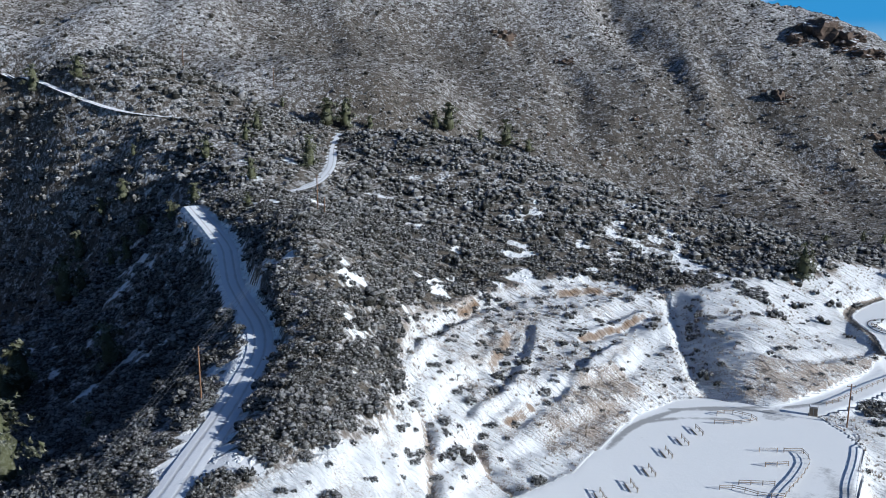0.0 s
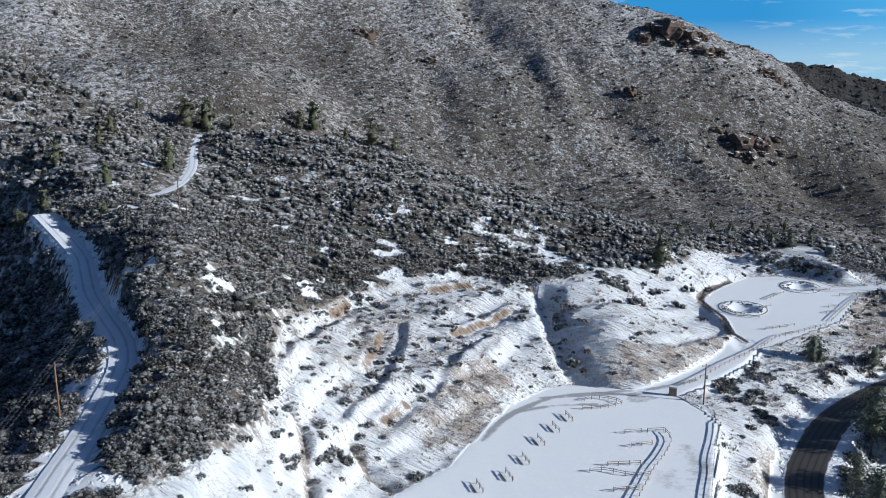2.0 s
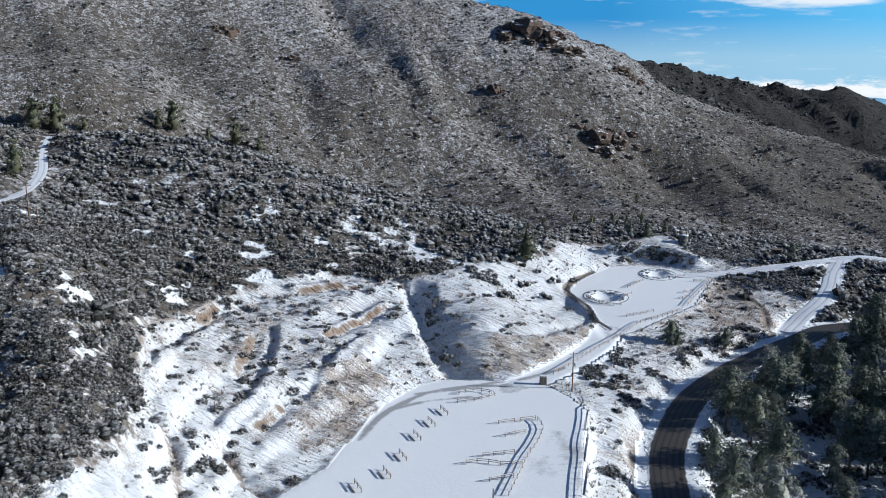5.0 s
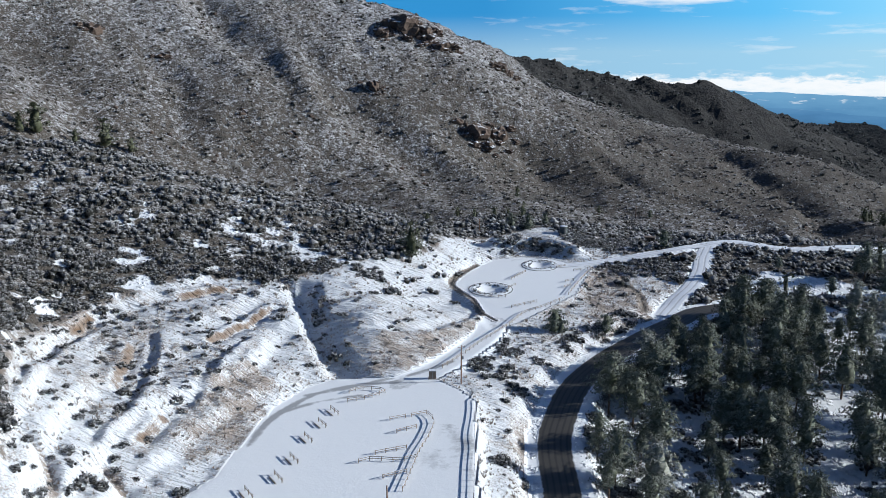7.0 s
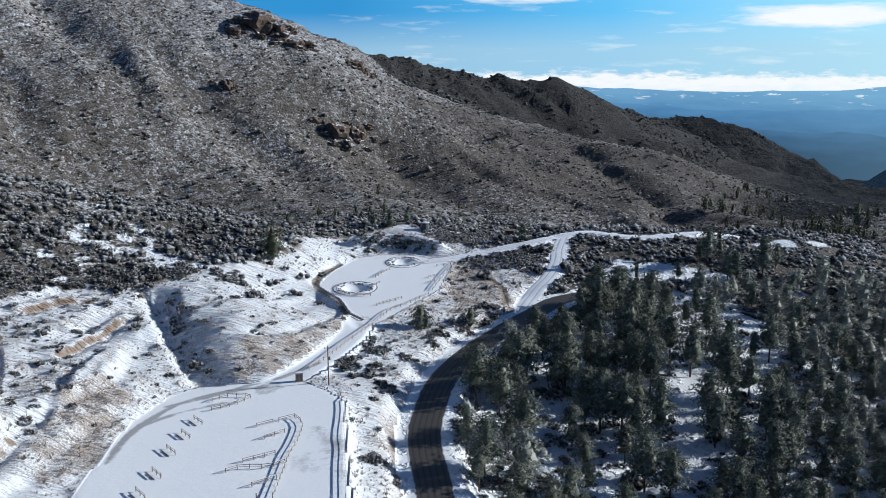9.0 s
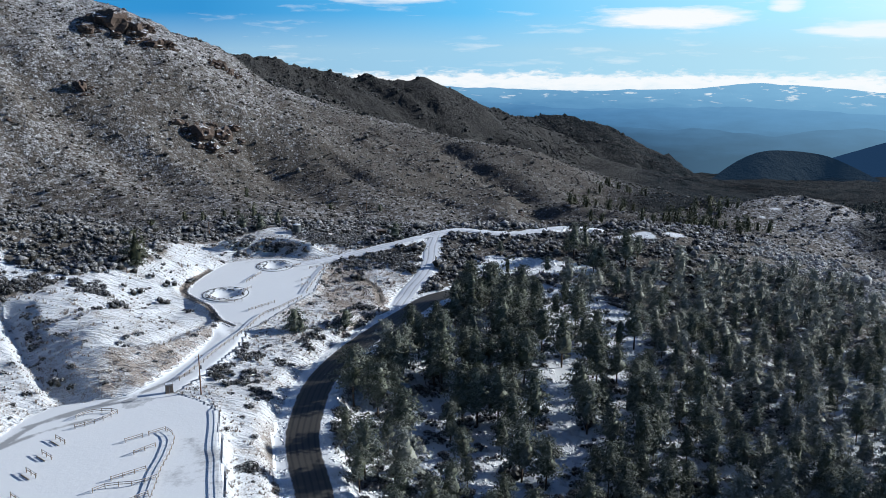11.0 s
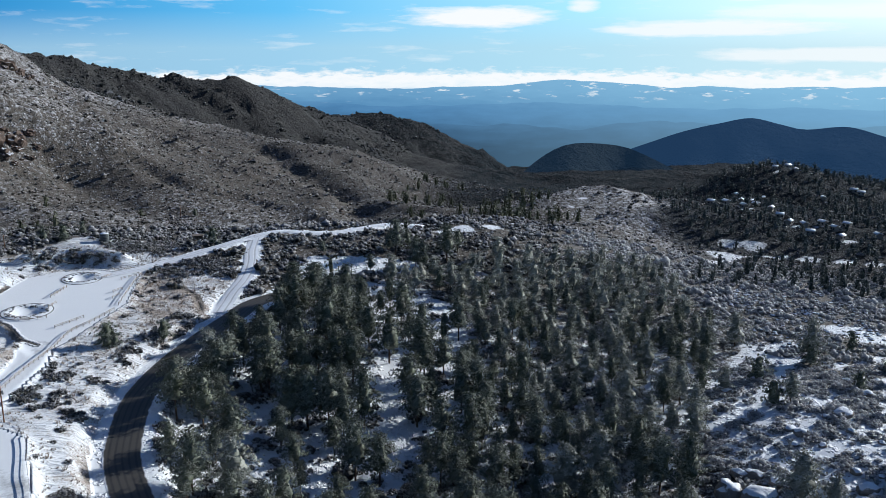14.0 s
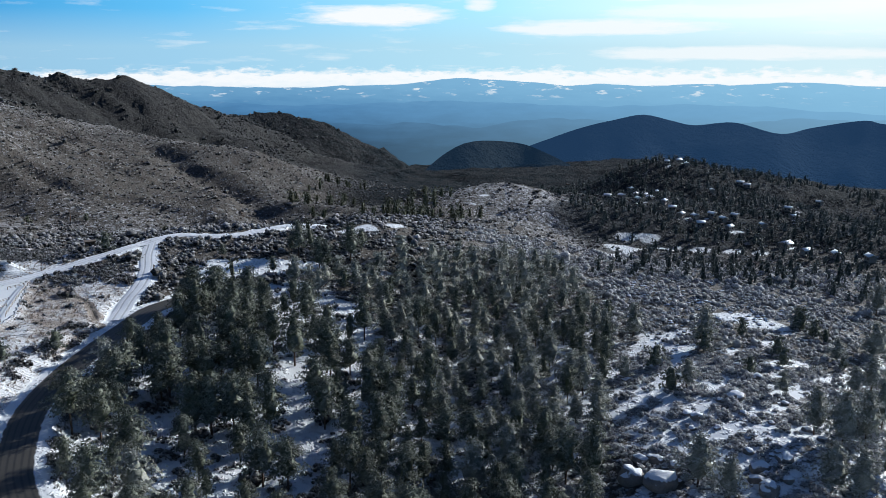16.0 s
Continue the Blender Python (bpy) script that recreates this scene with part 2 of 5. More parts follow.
CUT_TOP = [(-86, 86, 28), (-87, 119, 22), (-103, 151, 21), (-116, 189, 19), (-113, 217, 19), (-100, 245, 20), (-87, 256, 18), (-71, 258, 15)]
CUT_FACE = [(-92, 161, 15), (-91, 187, 15), (-78, 214, 15), (-79, 127, 12), (-67, 204, 12)]
EAST_KNOLL = [(-67, 256, 16), (-61, 268, 19), (-50, 296, 20), (-37, 306, 17), (-24, 329, 14), (-37, 288, 9), (-14, 272, 5), (-46, 244, 16), (-41, 232, 12), (-62, 248, 12), (-55, 234, 8)]
NORTH_KNOLL = [(21, 384, 11), (7, 362, 10), (60, 390, 3), (-17, 355, 11), (37, 370, 8)]
FOREST_FLOOR = [(22, 222, -7), (43, 196, -12), (99, 220, -11), (106, 168, -17), (98, 335, 4), (156, 342, 5), (189, 300, -8), (196, 233, -15), (269, 322, -16), (189, 357, 6), (116, 275, -4), (82, 245, -7)]
KNOB_RIDGE = [(344, 516, -9), (376, 518, -13), (396, 477, -17), (398, 394, -20), (269, 397, -9), (322, 408, -17)]
BOULDER_SLOPE = [(361, 374, -26), (264, 206, -11), (172, 112, -2), (138, 134, -9), (227, 160, -8), (371, 236, -19), (433, 355, -30), (183, 155, -6), (173, 97, -6), (222, 202, -10)]
VILLAGE_HILL = [(653, 619, -25), (612, 632, -32), (660, 567, -32), (602, 527, -40), (550, 581, -43), (582, 457, -40), (561, 384, -39), (971, 616, -85), (515, 308, -27), (610, 688, -60), (762, 723, -58), (692, 493, -59)]
CANYON = [(692, 1100, -119), (428, 792, -60), (958, 1154, -123), (1715, 1819, -228), (1452, 1064, -176), (357, 602, -36)]
BACK_RIDGE = [(-83, 1247, 102), (-36, 1249, 97), (28, 1300, 86), (79, 1318, 73), (141, 1343, 57), (206, 1365, 53), (279, 1372, 46), (319, 1384, 31), (367, 1424, 11), (437, 1497, -22)]
FAR_HILL = [(872, 1517, -169), (975, 1572, -132), (1053, 1581, -113), (1189, 1608, -127), (1205, 1533, -140), (1222, 1455, -163)]
FAR_PEAKS = [(1901, 2697, -327), (2069, 2635, -266), (2216, 2578, -216), (2345, 2530, -188), (2457, 2492, -171), (2533, 2415, -193), (2592, 2352, -208), (2725, 2275, -198), (2789, 2114, -231), (3021, 2137, -221), (3204, 2043, -195), (3257, 1958, -209), (3448, 1598, -218)]
THIRD_RIDGE = [(463, 1584, -32), (569, 1708, -51), (648, 1733, -50), (710, 1708, -60), (761, 1686, -79), (820, 1658, -108), (891, 1678, -137), (941, 1651, -179)]
LOT_EDGE = [(-61, 160.2, 4), (-60.2, 184.1, 4), (-59, 195.9, 4), (-53.7, 209.9, 4), (-47.9, 215.5, 4), (-35.8, 217.2, 4), (-23.7, 219.5, 4), (-15, 211.7, 4), (-10.1, 203.8, 4), (-7.2, 155.9, 4), (-5.7, 117.5, 4), (-71.9, 129.8, 4)]
UPPER_LOT_EDGE = [(-22.8, 298.7, 8), (-17.7, 321.8, 8), (-8.8, 340.4, 8), (2.4, 345.4, 8), (15.3, 342.3, 8), (28.9, 328.6, 8), (20.7, 291.6, 7.5), (10.9, 277.4, 7), (0.2, 261.8, 6.5), (-7.2, 256.5, 6), (-11.6, 274.7, 7)]
ACCESS_ROAD = [(-30.3, 212.9, 4), (-22.5, 223.6, 4.3), (-15.5, 235.4, 5), (-8.6, 251.2, 6), (-6.2, 265, 7)]
TOP_ROAD = [(6, 327, 8), (24, 334, 8), (38, 342, 8), (54, 350, 9), (69, 358, 10), (80, 366, 10), (93, 373, 10), (115, 364, 9), (148, 376, 8), (169, 373, 5)]
SIDE_ROAD = [(82, 368, 10), (75, 348, 8), (70, 329, 6), (61, 309, 4), (53, 297, 2), (50, 288, 2)]
HIGHWAY = [(11.7, 148.8, -7.5), (11, 177.6, -6), (10.1, 195.4, -5), (11.2, 207.7, -4), (16.9, 230.9, -2.5), (26.9, 249.5, -1), (40.4, 267, 0.5), (54, 282.7, 1.5), (64.8, 294.7, 2), (88, 307.5, 1.5)]
TRACK = [(-243, 318, 56), (-230, 296, 52), (-207, 264, 48), (-196, 238, 45), (-196, 216, 45)]
TRACK_SPUR = [(-182, 219, 44), (-170, 217, 40)]
WEST_ROAD = [(-200.9, 187.7, 44.8), (-185.5, 179.4, 41.5), (-169.6, 169.8, 38.4), (-153.2, 155.1, 34.2), (-130.7, 137.9, 32.7), (-121.3, 130.2, 30.6), (-113.3, 117.2, 28.8), (-104.6, 101.9, 28.3), (-97, 88.1, 28.5), (-89.6, 75.2, 28.9), (-80.4, 59.4, 30.9)]
RIDGE_ROAD = [(-392, 221, 89), (-362, 232, 83), (-346, 238, 80), (-320, 240, 73), (-294, 241, 68), (-272, 254, 65), (-253, 270, 64)]
PINES_BY_ROAD = [(25.9, 223.4, 22.4), (32, 219.1, 16.7), (23.7, 184.9, 16.7), (36, 204.1, 16.4), (39.4, 232.2, 24.1), (50.6, 232.2, 19.4), (54.9, 214.7, 21), (58.8, 213.4, 20.8), (64.3, 211.6, 29.2), (73.8, 209.6, 22.4), (56.3, 247.2, 19.8), (73.1, 276, 22), (78.4, 256.4, 27.9), (82, 283.4, 17.3), (93.9, 241.7, 18.4), (108.3, 266.6, 12.9), (103.7, 274.6, 9.7), (62.9, 186.4, 16.3), (48, 182.8, 9.6), (90.7, 195.5, 13.5), (95.6, 188, 27.4), (99.8, 189.3, 16.2), (115.1, 187.9, 12.7), (123.7, 252.7, 16.8), (53, 231.6, 18), (78.3, 231.8, 20.3), (74.2, 235.2, 20.4), (63.8, 234.9, 16.5), (49.6, 249.6, 15.1), (90.8, 251.6, 15.7), (101.6, 234.5, 19), (118.1, 252.7, 10.2)]
WOOD_PINES = [(38.4, 243.5, 17.4), (43.3, 241.5, 17.4), (53.9, 237.1, 18.2), (74.6, 286, 19), (85.1, 291.3, 15.1), (66.2, 269.7, 19.1), (67.9, 254.1, 19.3), (81.8, 266.1, 23.3), (87, 264.7, 20.3), (98.5, 279.5, 12.8), (67.8, 182.4, 14.3), (90.5, 217.4, 21.6), (88, 205.8, 20.9), (81.6, 176.4, 24), (92.4, 167.3, 14.3), (111.7, 256.4, 12.2), (84.1, 172.3, 12.7), (33, 186.2, 16.1), (108.4, 209.4, 19.9), (124.1, 209.9, 18.6), (105.7, 157.4, 17.3), (116.3, 158.1, 19.2), (126.8, 158, 16.2), (123, 144.4, 17.8), (143.3, 249.9, 16.9), (129.2, 141.5, 17.1)]
KNOLL_PINES = [(133.2, 333.2, 15.4), (135.5, 316.8, 14), (138.6, 316.9, 12.8), (131.2, 336, 8.2), (102.6, 338.6, 6.6), (115.8, 317.1, 7.6), (83.8, 285.6, 16.4), (75.4, 284.3, 18.5), (84, 269.4, 21.1), (69.6, 279.4, 13), (140.9, 339.2, 8.9), (151.3, 320.6, 17.3), (161.1, 330.2, 10.2), (58.9, 267.6, 10.9), (98.7, 279.1, 11.7)]
SLOPE_PINES = [(219.5, 189, 16.9), (250.8, 160.4, 8.4), (141.4, 120.5, 13.4), (199.2, 142.4, 7.3), (179.7, 118.8, 12.1), (224.2, 137, 8.7), (180.9, 111.9, 14.9), (231.7, 136.4, 11.9), (188.4, 110.7, 14.9), (161.6, 101.3, 12), (165.4, 97.1, 12), (152.6, 165.9, 8.7), (160.5, 182.2, 12.9), (182.2, 161.9, 9.1), (205.9, 117.1, 14.2), (212, 214.8, 13.2), (273.9, 192.6, 8.4), (273.5, 161.4, 13.8), (337.7, 200.5, 16.6), (142.4, 112.6, 10.5)]
JUNIPERS = [(192.1, 184, 9.1), (177.4, 163.7, 8.2), (208.4, 161.2, 5.8), (240.8, 190.9, 6.9), (215.9, 185.8, 7.7), (272, 190, 8.8), (268, 181.2, 7), (234.3, 171.1, 6.3), (224.1, 161.2, 6.1), (267.4, 176.2, 5.3)]
SADDLE_PINES = [(-289.4, 369.1, 15.6), (-281.9, 375.3, 18.4), (-243.9, 420.5, 18.1), (-247.9, 411.9, 11), (-232.9, 437.1, 7.8), (-221.9, 447.8, 15.5), (-210.6, 454.4, 8.9), (-317.7, 366, 5.7), (-243.8, 264.8, 8.2), (-208.7, 254.6, 12), (-236.7, 250.5, 7.5), (-240.6, 233.3, 9.5), (-38.7, 307.2, 12.9), (-271.6, 383.2, 7.1)]
WEST_PINES = [(-254.9, 179, 17.1), (-263.7, 191.8, 9.3), (-233.6, 188.3, 9.2), (-249.2, 209.3, 8.3), (-188.9, 144.1, 13.1), (-255.8, 199.2, 7.6), (-215.3, 192.4, 7.8), (-212.3, 199.7, 7.4), (-281.1, 216.7, 8.2), (-283.9, 206.9, 11.7), (-218.6, 136.2, 16.5), (-132.8, 78.3, 15.5), (-143.2, 103.4, 4.6), (-209.7, 223.9, 8.2), (-276.7, 229.9, 4.7), (-344, 235.7, 11.3), (-324, 243.5, 10.5), (-179.4, 189.7, 4.4), (-214.9, 130.1, 14.4), (-270.3, 218.5, 8.8)]
SLOPE_TREES = [(12.3, 260.7, 8), (-39.4, 308, 10.8), (13.9, 261.4, 5.7), (29, 267.4, 7), (62, 362.2, 8.1), (13.2, 400.1, 6), (-2.6, 389.4, 7.2), (5.1, 384.7, 7.4), (78.3, 511.3, 4.6)]
BOULDERS = [(134.5, 134.2, 7.5), (137, 127.7, 8.5), (142, 138.8, 4), (144.1, 136.2, 4), (145, 130.7, 3.5), (159.9, 121.9, 3), (184.8, 147, 5.5), (180.6, 148.3, 2.5), (167.7, 144.5, 4), (167.9, 148.6, 3), (177.3, 137.9, 3), (192.4, 136.7, 2.6), (188.2, 128.1, 2.4), (201.4, 128.9, 4), (177, 129, 2.2), (162.9, 114.1, 4.2), (157.2, 108.9, 3), (156.2, 115.7, 4.5), (150.9, 109.1, 5.5), (180.6, 121, 3), (178.4, 115.5, 2.6), (152.2, 113.2, 3.5), (154.5, 123.1, 2.5), (165.7, 136.3, 2.5), (161.7, 141, 2.5), (211.4, 168.1, 3.2), (205.7, 156.2, 4), (164.2, 186.5, 4), (177.6, 181.4, 3)]
SUMMIT_ROCKS = [(-94.6, 717.9, 34), (-78.4, 716.5, 24), (-106.3, 719.9, 20), (-63.5, 704.3, 18), (-109.8, 699.6, 14), (-29, 601, 20), (-14.4, 614, 18), (-102.6, 609.8, 13), (-18, 726.9, 14), (-242.7, 580.6, 9), (-290.3, 583.1, 14), (-172.7, 530.5, 5), (-9.1, 730.2, 12), (-55.1, 709.7, 14), (-20.8, 594.2, 12)]
LOT_RACKS = [(-52.4, 152.6), (-48.3, 159.5), (-47.2, 168), (-46.6, 178.4), (-45.2, 186.5), (-43.8, 193.8)]
LOT_FENCE = [(-10.1, 213.7), (-9.5, 200.4), (-9.1, 187), (-8.5, 175.3), (-7.9, 162.4), (-7.6, 155)]
ACCESS_FENCE = [(-20, 225), (-15.5, 233.2), (-10.3, 244), (-3.8, 255.6), (2.3, 270.3), (8.9, 277.1), (16.4, 285.9)]
UPPER_FENCE = [(18.2, 290.8), (21.6, 303), (25.7, 317.1), (29.3, 327.9)]
LOT_KERB_RAIL = [(-20.8, 194.1), (-18.9, 189.9), (-19.4, 181.5), (-20.6, 174.3), (-21.2, 166.3), (-22, 156.5)]
RAIL_A = [(-29.5, 190), (-26, 192)]
RAIL_B = [(-24.7, 192.7), (-21.2, 194.7)]
RAIL_C = [(-26.9, 183.3), (-22.7, 186.4)]
RAIL_D = [(-30.1, 172.1), (-23.6, 175.4)]
RAIL_E = [(-33, 167.8), (-30.2, 169.4), (-24.6, 169.1), (-21.1, 171)]
RAIL_F = [(-26.7, 161.3), (-22.1, 164.2)]
RAIL_G = [(-41.8, 200.3), (-37.2, 202.9), (-33.3, 207.7), (-39.7, 208.7), (-42.5, 205.8)]
YARD_RAIL_A = [(-1.4, 276.4), (7.1, 282.4)]
YARD_RAIL_B = [(-2.7, 295.8), (-0.3, 301.2)]
YARD_RAIL_C = [(-1.8, 309), (3.5, 320.4)]
YARD_RAIL_D = [(17.8, 306.6), (21, 309.3)]
YARD_RAIL_E = [(21.9, 323.6), (27.4, 325.8)]
YARD_RAIL_F = [(-15.5, 292.9), (-10.3, 287), (-3.5, 286.3)]
YARD_RAIL_G = [(15.6, 327.6), (19, 330.6)]
YARD_RAIL_H = [(17, 298.8), (19.6, 302)]
BERM_A = [(-99.9, 155), (-102.3, 161.2), (-107.4, 178.6), (-110.8, 193.2), (-110.5, 202), (-109.6, 207.8)]
BERM_B = [(-84.4, 155.5), (-85.6, 162.4), (-85, 175.6), (-87.4, 188.5), (-90.4, 201.8), (-95.2, 214)]
BERM_C = [(-74, 184.3), (-74.7, 193.1), (-74.5, 200.3), (-74.5, 208.4), (-72.7, 222.1)]
RISER_A = [(-93.9, 183.8), (-97.8, 197.9), (-99.6, 204.9)]
RISER_B = [(-82.8, 217), (-79.4, 230.6), (-74.9, 248.2)]
RISER_C = [(-100.9, 241.2), (-94.2, 250.4), (-85.5, 254.7)]
RISER_D = [(-115.3, 205.7), (-115.3, 214.9)]
RISER_E = [(-79.9, 165.4), (-79.6, 176.9)]
GULLY_A = [(-97.2, 149.6), (-92.4, 147.8), (-88, 143.6), (-83.4, 136.5), (-76.7, 126.5)]
GULLY_B = [(-82.4, 153.9), (-78.9, 151.3), (-75.4, 148.5), (-70.5, 147.9)]
GULLY_C = [(-66.4, 255.6), (-60.7, 240.6), (-53.7, 225.8), (-48.7, 218.4), (-46.3, 217.4)]
ISLANDS = [(-9, 295.4), (9.1, 331.6)]
BEDS = [(6.2, 6.6), (5.6, 7.2)]
POLES = [(-14.2, 216.7, 11.4), (-112.9, 104.9, 11.9), (-163.7, 203, 10.6), (-158.3, 199.5, 5.7), (-309, 288.5, 11.7), (-333.2, 377.3, 11.4), (-16.8, 376.4, 6.2), (70, 510.9, 7), (-23.9, 148.7, 5.4)]
LANE = [(78.5, 194.5), (84, 211.9), (90.9, 231.4), (94.9, 242.6)]
LANE2 = [(117.7, 245.4), (126.5, 265.6), (129.8, 282.6), (118.7, 288.6), (109.1, 297.2)]
GLADE = [(43.8, 231.5), (53.5, 230.1), (50.3, 215.1), (46.1, 206.1), (37.9, 187), (29.4, 180.6), (33.6, 198.9), (41.5, 214)]
SNOWFIELD = [(87, 327.4), (99.1, 338), (116.5, 332.9), (138.4, 322.5), (134.8, 316.1), (112.2, 319.8), (88.7, 316.3)]
SNOW_PADS = [(260.5, 210.4, 10), (263, 200.6, 11), (264.8, 194.4, 6), (368.1, 382.3, 9), (344.5, 362.9, 12), (377.7, 372.8, 10), (326, 475.2, 6), (311.4, 463.5, 6), (193.8, 359.3, 6), (176.5, 355.1, 7), (227.1, 395.2, 6), (166.6, 352.7, 7)]
FOOTPATH = [(219.7, 192.8), (206.9, 188.4), (196.6, 179.9), (185.5, 175), (174.4, 165.3), (168.3, 168.1), (158.8, 163.7), (154.7, 166)]
SNOW_ROAD = [(314.8, 339.2), (354, 357.8), (378, 349.6), (392.2, 328.3), (406.4, 312.1)]
THICKETS = [(-8, 351, 4), (-2, 352.5, 4), (4, 353, 4), (10, 353, 4), (16, 350, 3.5), (20, 347, 3), (6, 366, 5), (32, 366, 7), (42, 362, 7), (26, 372, 6), (-6.5, 230.4, 7), (-10.6, 233, 5), (0.3, 220.2, 4), (2.3, 270.9, 4), (17.7, 260.5, 4), (27.1, 267.3, 5), (37.6, 280.5, 5), (-50.1, 284, 6), (-53.4, 283.9, 5), (48, 336, 13), (58.3, 331.5, 11), (38.8, 328.2, 8), (35.9, 374.3, 10), (26.5, 381.8, 8), (48.2, 384.3, 11), (67.1, 455, 10), (-47.9, 315.4, 5), (-1, 242.4, 3), (8.1, 242.2, 3), (15.3, 254, 3), (65.7, 301.9, 6), (64.1, 321.2, 5), (-5.4, 247.4, 4)]
TANK = [(20.7, 381.1, 10.1)]
SHED = [(-22.1, 218.2, 4)]
SHELTER = [(61.9, 400.3, 3.5)]
WET_A = [(-59.1, 173.8), (-58.7, 186), (-55.8, 195.6), (-50.9, 205.1), (-43.1, 210.8), (-31.7, 214.9)]
WET_B = [(-53.6, 203.7), (-45.6, 208.2), (-35, 216.3), (-26.4, 221.6), (-17.7, 229.9)]
WET_C = [(-56.5, 192.8), (-49.6, 199.7), (-39.1, 205)]
DITCH = [(-6.2, 264), (-10.6, 270.5), (-14.5, 283.8), (-19.5, 292.6), (-23.3, 302.5), (-21, 314.2), (-15.3, 328.8)]
DRAIN = [(38, 326), (41.7, 311.1), (44.5, 301.1), (43.9, 289.4)]
HOUSES = [(556.5, 577.2, 5), (509.1, 521.1, 4.6), (513.7, 516.1, 5.1), (466.4, 462.5, 4.5), (568.1, 556.7, 5), (439, 446.3, 4.5), (434.2, 458.6, 4.5), (454.8, 436.9, 4.5), (437.1, 411.7, 4.5), (435.7, 402.4, 4.5), (441.9, 395.6, 4.6), (455.4, 393.1, 4.5), (456.8, 384.5, 4.5), (477.8, 392.6, 4.5), (627.3, 601.9, 4.8), (652.3, 610.8, 6.2), (640.8, 588.9, 4.8), (687.3, 561.3, 6.2), (691.1, 556.1, 6.2), (608.9, 527.6, 4.5), (430.6, 315.4, 6.8), (412.6, 289.3, 5), (422.1, 276.7, 5.7), (433.7, 264.3, 5.7), (521.9, 377.7, 4.5), (587.2, 430.9, 5.1), (741.5, 510.2, 5.7), (429.7, 379.5, 4.8), (446.7, 370.8, 4.9), (424.1, 462.6, 4.5), (477.9, 369, 4.5)]
CUT = [(-84, 78), (-86, 87), (-82, 101), (-87, 120), (-92, 138), (-101, 152), (-120, 187), (-118, 222), (-104, 252), (-90, 263), (-74, 265), (-34, 318), (-26, 352), (-8, 372), (12, 394), (34, 392), (52, 380), (45, 340), (70, 330), (60, 300), (35, 275), (15, 240), (2, 200), (6, 150), (0, 60)]
FOREST = [(14, 172), (22, 215), (40, 250), (75, 283), (100, 300), (136, 319), (138, 299), (172, 319), (200, 317), (228, 314), (250, 310), (236, 274), (209, 229), (165, 182), (132, 150), (92, 110), (40, 110)]
MOUNTAIN = [(p[0], p[1]) for p in SPUR_BACK] + [(p[0], p[1]) for p in VALLEY_FOOT] + [(900, 700), (900, 2500), (-1500, 2500), (-1500, 700), (-560, 395), (-440, 350), (-330, 340)]
RAVINE = [(173, 761), (185, 678), (197, 596), (153, 381)]
RIBBED = [(-38, 221), (-37.5, 235), (-24, 242.5), (-11, 266), (-9, 256), (-16, 240), (-27, 224)]
KNOLL_BENCH = [(-38, 235.5), (-24, 242.5), (-11, 268)]
UPPER_BENCH = [(-56, 250), (-46, 258), (-34, 274), (-26, 288)]
TAN_BANK = [(22, 292), (31, 330), (40, 322), (44, 302), (44, 288), (30, 282)]
WEED_BANK = [(-76, 170), (-74, 196), (-70, 208), (-62, 205), (-60, 188), (-62, 172), (-68, 164)]
SHADE_BANK = [(-66, 262), (-62, 240), (-48, 219), (-38, 221), (-45, 232), (-52, 246), (-62, 264)]
LAND = [MOUNTAIN_CREST, MOUNTAIN_FACE, FRONT_RIDGE, VALLEY_FOOT, SPUR_CREST, SPUR_BACK, SPUR_FACE, WEST_RIDGE, WEST_RIDGE_BACK, WEST_BACK, WEST_SLOPE, CUT_TOP, CUT_FACE, EAST_KNOLL, NORTH_KNOLL, FOREST_FLOOR, KNOB_RIDGE, BOULDER_SLOPE, VILLAGE_HILL, CANYON]
ROUND_ABOUT = [(0, 0, 0), (0, -250, -5), (-250, -150, 40), (250, -150, -45), (300, 60, -46), (420, 150, -48), (220, 0, -30), (-600, -300, 80), (700, -300, -40), (0, -900, 0), (-900, 100, 130), (-1000, 900, 170), (-500, 1500, 140), (1200, 100, -70), (-2500, 0, 100), (2500, 0, -200), (0, -2500, 0), (-2000, 2500, 60), (300, 3500, -380), (1500, 3500, -460), (3000, 3000, -520), (3800, 1500, -480), (4800, 0, -400), (-4800, -2000, 100), (0, 4800, -500), (0, -4800, 0), (4800, 4800, -600), (1300, 2300, -330), (2300, 1300, -330), (500, 1900, -150), (-4800, 4800, 0), (4800, -4800, -200), (-4800, -4800, 100), (900, 2300, -280), (1800, 800, -220)]
RIDGES = [(BACK_RIDGE, 0.50), (THIRD_RIDGE, 0.42), (FRONT_RIDGE, 0.5)]


def sampled(line, step):
    """A smooth line through the points, one sample a step."""
    p = np.array(line, float)
    out = []
    for i in range(len(p) - 1):
        a, b, c, d = p[max(i - 1, 0)], p[i], p[i + 1], p[min(i + 2, len(p) - 1)]
        n = max(1, int(np.hypot(*(c - b)[:2]) / step))
        for k in range(n):
            u = k / n
            out.append(0.5 * (2 * b + (c - a) * u + (2 * a - 5 * b + 4 * c - d) * u * u + (3 * b - a - 3 * c + d) * u ** 3))
    return np.array(out + [p[-1]])


def kernel(d2):
    return d2 * np.log(d2 + 1e-9) * 0.5


